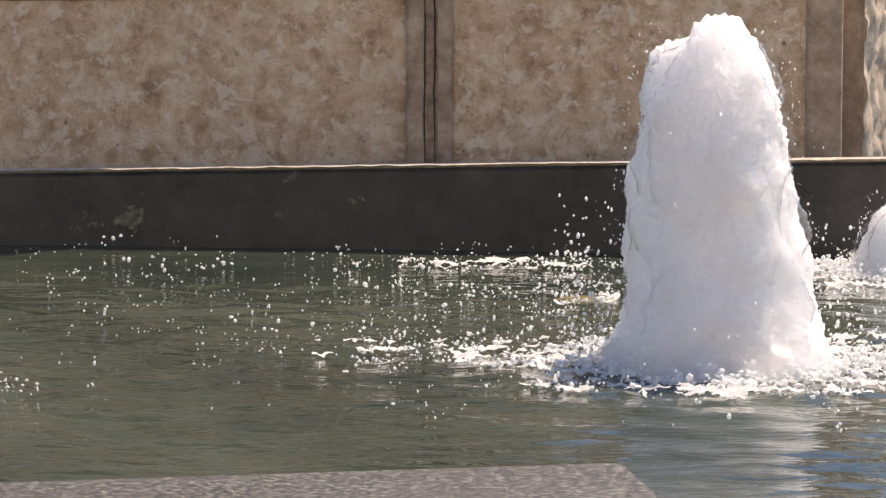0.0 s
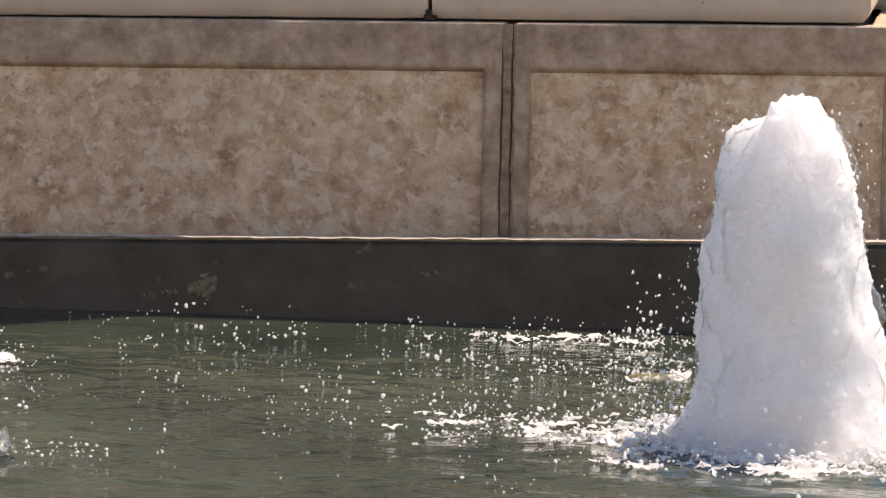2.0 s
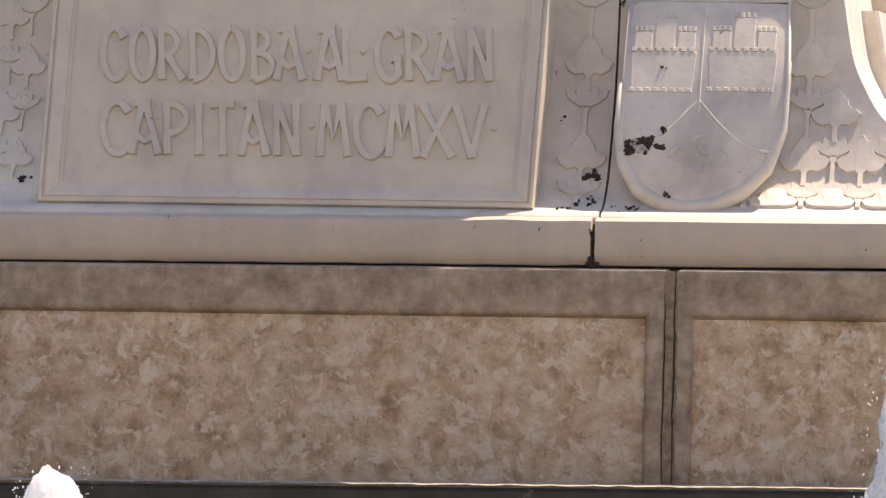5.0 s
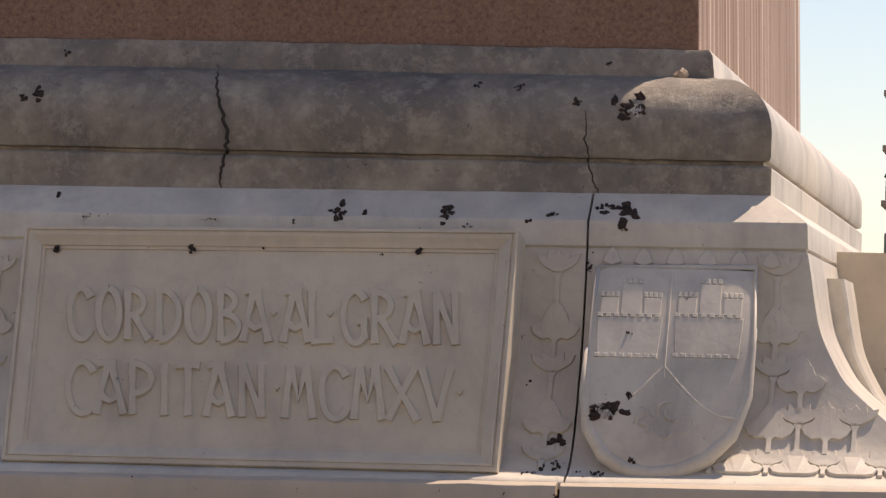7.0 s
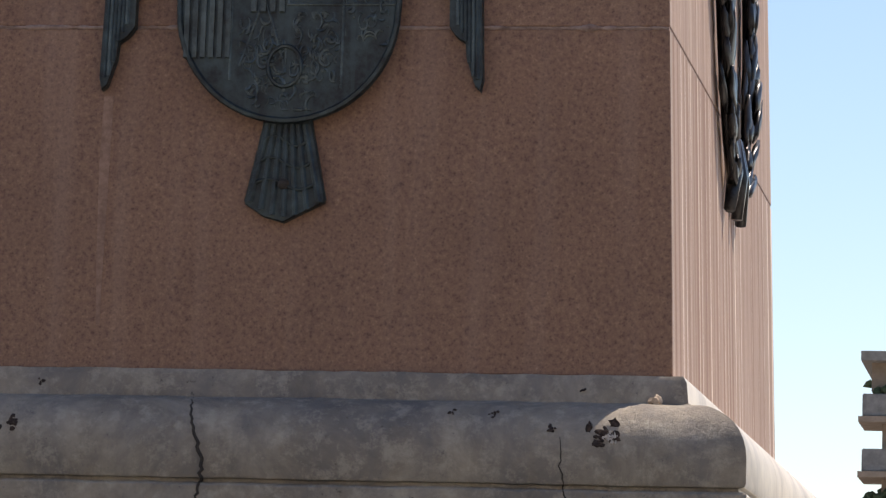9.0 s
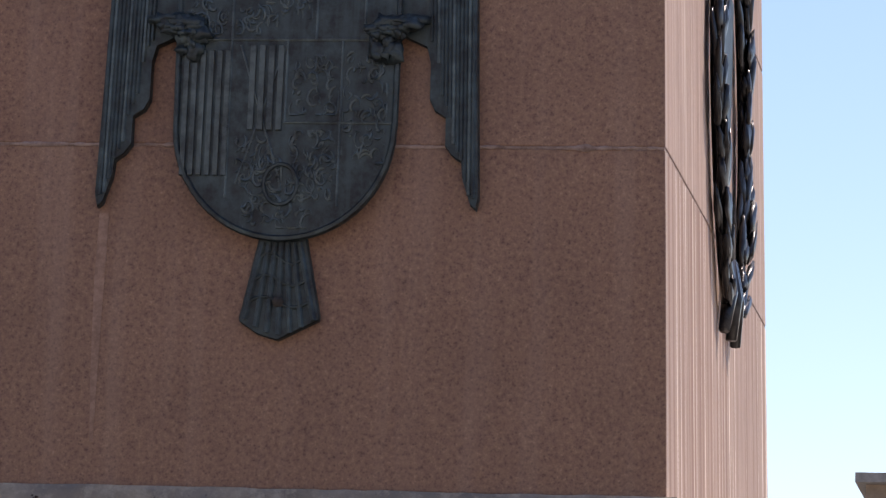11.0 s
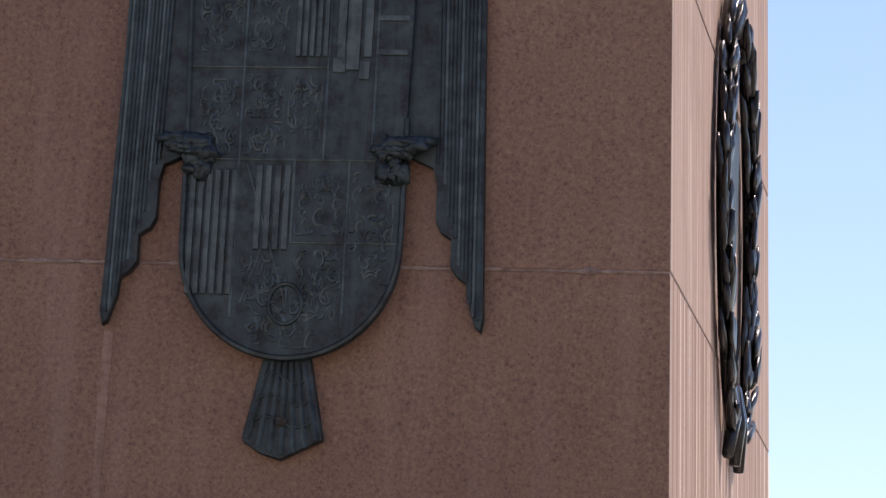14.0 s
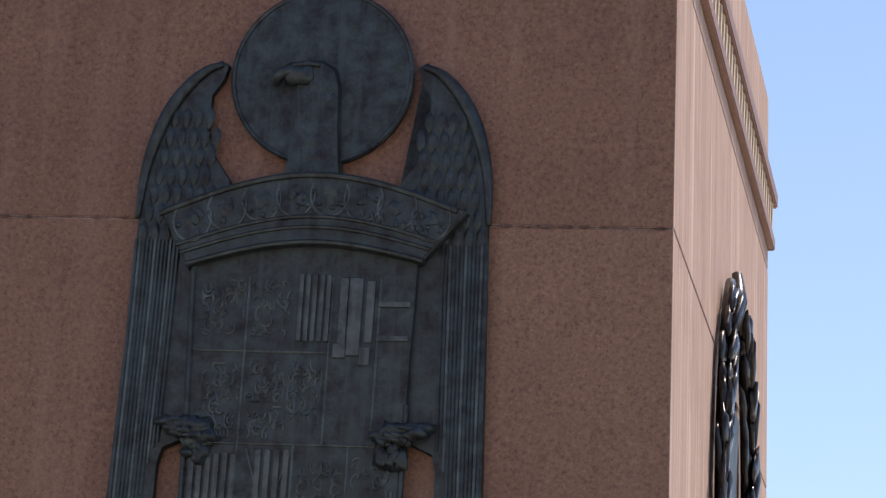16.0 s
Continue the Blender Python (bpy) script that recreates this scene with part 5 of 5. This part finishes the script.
bm = bmesh.new()
rows = []
for j in range(25):
    q = j / 24
    row = []
    for i in range(48):
        a = 2 * math.pi * i / 48
        r = 0.15 * (1 - q)
        v = Vector((math.cos(a) * r * 22, math.sin(a) * r * 22, 4))
        row.append(bm.verts.new((0.38 + r * 1.15 * math.cos(a), -4.5 + r * math.sin(a), WL - 0.01 + (0.125 * q ** 0.8) * (1 + 0.5 * noise.noise(v * 0.6)) + 0.05 * abs(noise.noise(v * 1.4)) + 0.03 * abs(noise.noise(v * 3.2)))))
    rows.append(row)
for a, b in zip(rows, rows[1:]):
    for i in range(48):
        bm.faces.new((a[i], a[(i + 1) % 48], b[(i + 1) % 48], b[i]))
bm.faces.new(rows[-1])
tagged(mesh_object("water_spout", bm, DROP, smooth=True), "low clear bubbling spout of water", "water spout")

# drops over the pool: the sun's glints are put in as solid white specks
rr = random.Random(21)
bm = bmesh.new()
for k in range(1150):
    x, y = rr.uniform(-1.6, 3.4), rr.uniform(-4.9, -1.4)
    if rr.random() < 0.5:
        x, y = rr.gauss(2.0, 0.8), rr.gauss(-2.6, 0.8)
    if y > -1.4 or y < -5.2 or (x < 1.2 and rr.random() < 0.35):
        continue
    s = rr.choice((0.0012, 0.0016, 0.002, 0.002, 0.0025, 0.004))
    z = WL + 0.004 + abs(rr.gauss(0, 0.025))
    for j in range(rr.choice((1, 1, 1, 2, 4))):
        blob((x + j * rr.gauss(0, 0.012), y + rr.gauss(0, 0.01), z + j * rr.uniform(0, 0.012)), (s * rr.uniform(0.8, 1.8), s, s * rr.uniform(0.8, 2.2)), k, bm, 0.5, 1)
drops = mesh_object("water_drops", bm, FROTH, smooth=True)
tagged(drops, "white drops over the pool water, coloured as sun glints", "drops", kind="stuff")
bm = bmesh.new()
for k, (cx, cy, sx_, sy_, f) in enumerate(((1.75, -1.72, 0.55, 0.22, 0.05), (2.75, -2.1, 0.5, 0.4, 0.1), (1.75, -3.65, 0.5, 0.4, 0.05), (2.4, -4.25, 0.6, 0.25, 0.1), (3.1, -3.4, 0.35, 0.6, 0.15), (2.1, -2.5, 0.4, 0.3, -0.1), (0.05, -2.75, 0.5, 0.15, -0.02), (0.4, -4.5, 0.3, 0.2, 0.05))):
    lace(cx, cy, sx_, sy_, 40 + k, bm, f - 0.16)
froth = mesh_object("froth", bm, FROTH, smooth=True)
tagged(froth, "white froth drifting on the pool", "froth", kind="stuff")

# white flecks where the water breaks; their colour stands for sun glints
fr = random.Random(88)
pts, tris = [], []
for cx, cy, rx, ry, n in ((1.75, -1.75, 0.75, 0.25, 420), (2.75, -2.1, 0.6, 0.4, 420), (1.75, -3.65, 0.6, 0.4, 420), (2.4, -4.2, 0.6, 0.25, 300), (3.1, -3.4, 0.4, 0.6, 420), (2.1, -2.6, 0.5, 0.35, 300), (2.43, -3.8, 0.55, 0.45, 700), (-0.2, -2.9, 0.42, 0.3, 420), (0.45, -4.5, 0.35, 0.18, 160)):
    for k in range(n * 2):
        a, q = fr.uniform(0, 6.283), fr.random() ** 0.6
        x, y = cx + rx * q * math.cos(a), cy + ry * q * math.sin(a)
        if y > -1.35 or fbm(Vector((x * 6, y * 9, 5)), 3) < 0.12:
            continue
        e = fr.choice((0.001, 0.0014, 0.0018, 0.0024, 0.0036))
        c = Vector((x, y, WL + 0.006 + abs(fr.gauss(0, 0.014))))
        b = len(pts)
        pts += [c + Vector(d) for d in ((e * 1.6, 0, 0), (0, e * 1.3, 0), (-e * 1.6, 0, 0), (0, -e * 1.3, 0), (0, 0, e * fr.uniform(0.8, 2.4)), (0, 0, -e))]
        tris += [(b + i, b + (i + 1) % 4, b + 4) for i in range(4)] + [(b + (i + 1) % 4, b + i, b + 5) for i in range(4)]
me = bpy.data.meshes.new("water_flecks")
me.from_pydata(pts, [], tris)
me.shade_smooth()
me.materials.append(FROTH)
tagged(new("water_flecks", me), "white flecks of broken water, coloured as sun glints", "froth", kind="stuff")

# ---- far apartment building ----
block = thing("apartment_building", "ochre apartment building with balconies, far behind", "building")
BX, BY = -6.6, 196.0
part("wall", box(BX, BX + 30, BY, BY + 18, 0, 18.6), RENDER, block)
part("roof", box(BX - 1.1, BX + 32, BY - 1.5, BY + 20, 20.1, 20.6), TRIM, block, "flat overhanging roof slab")
part("attic", box(BX - 0.6, BX + 30, BY, BY + 18, 18.6, 20.1), RENDER, block)
for k in range(7):
    z = 17.2 - 2.9 * k
    if z < 1:
        break
    bal = part("balcony", box(BX - 1.0, BX + 2.2, BY - 1.4, BY + 5, z - 0.05, z + 1.15, 0.05), TRIM, block, "grey concrete balcony")
    part("balcony_slab", box(BX - 1.2, BX + 2.4, BY - 1.6, BY + 5.2, z - 0.35, z - 0.05), RENDER, bal)
    part("shutter", box(BX + 1.6, BX + 3.4, BY - 0.12, BY + 0.05, z + 0.2, z + 2.2), GLASS_DARK, block, "dark window")
    part("window", box(BX + 4.8, BX + 6.6, BY - 0.12, BY + 0.05, z + 0.2, z + 2.0), GLASS_DARK, block, "dark window")
    if k in (0, 2, 4):
        bm = bmesh.new()
        rr = random.Random(k)
        for j in range(26):
            blob((BX - 0.9 + rr.uniform(0, 2.5), BY - 1.2 + rr.uniform(0, 2), z + 1.3 + rr.uniform(-0.2, 0.6)), (0.3, 0.3, 0.25), j, bm, 0.8, 1)
        plant = mesh_object("balcony_plants", bm, LEAVES)
        tagged(plant, "dark green plants on a balcony", "plants")

# ---- unseen wall behind the camera, added to bounce warm sun onto the front ----
tagged(mesh_object("wall_south", box(-45, 50, -48, -40, 0, 17), BOUNCE_WALL), "unseen cream wall behind the camera, added for bounced light", "wall", kind="structure")

# ---- yellowish patches in the pool, as flattened lumps ----
YELLOWISH = plain("mottled_yellow", (0.10, 0.085, 0.03), (0.24, 0.20, 0.07), 25, 0.3)
for x, y in ((0.37, -4.80), (2.0, -2.48)):
    lamp = thing("yellow_patch", "flat yellowish patch just at water level", "lamp", "lamps in the pool")
    bm = blob((x, y, WL - 0.012), (0.10, 0.05, 0.020), 3, rough=0.05, level=3)
    part("lens", bm, YELLOWISH, lamp, smooth=True)
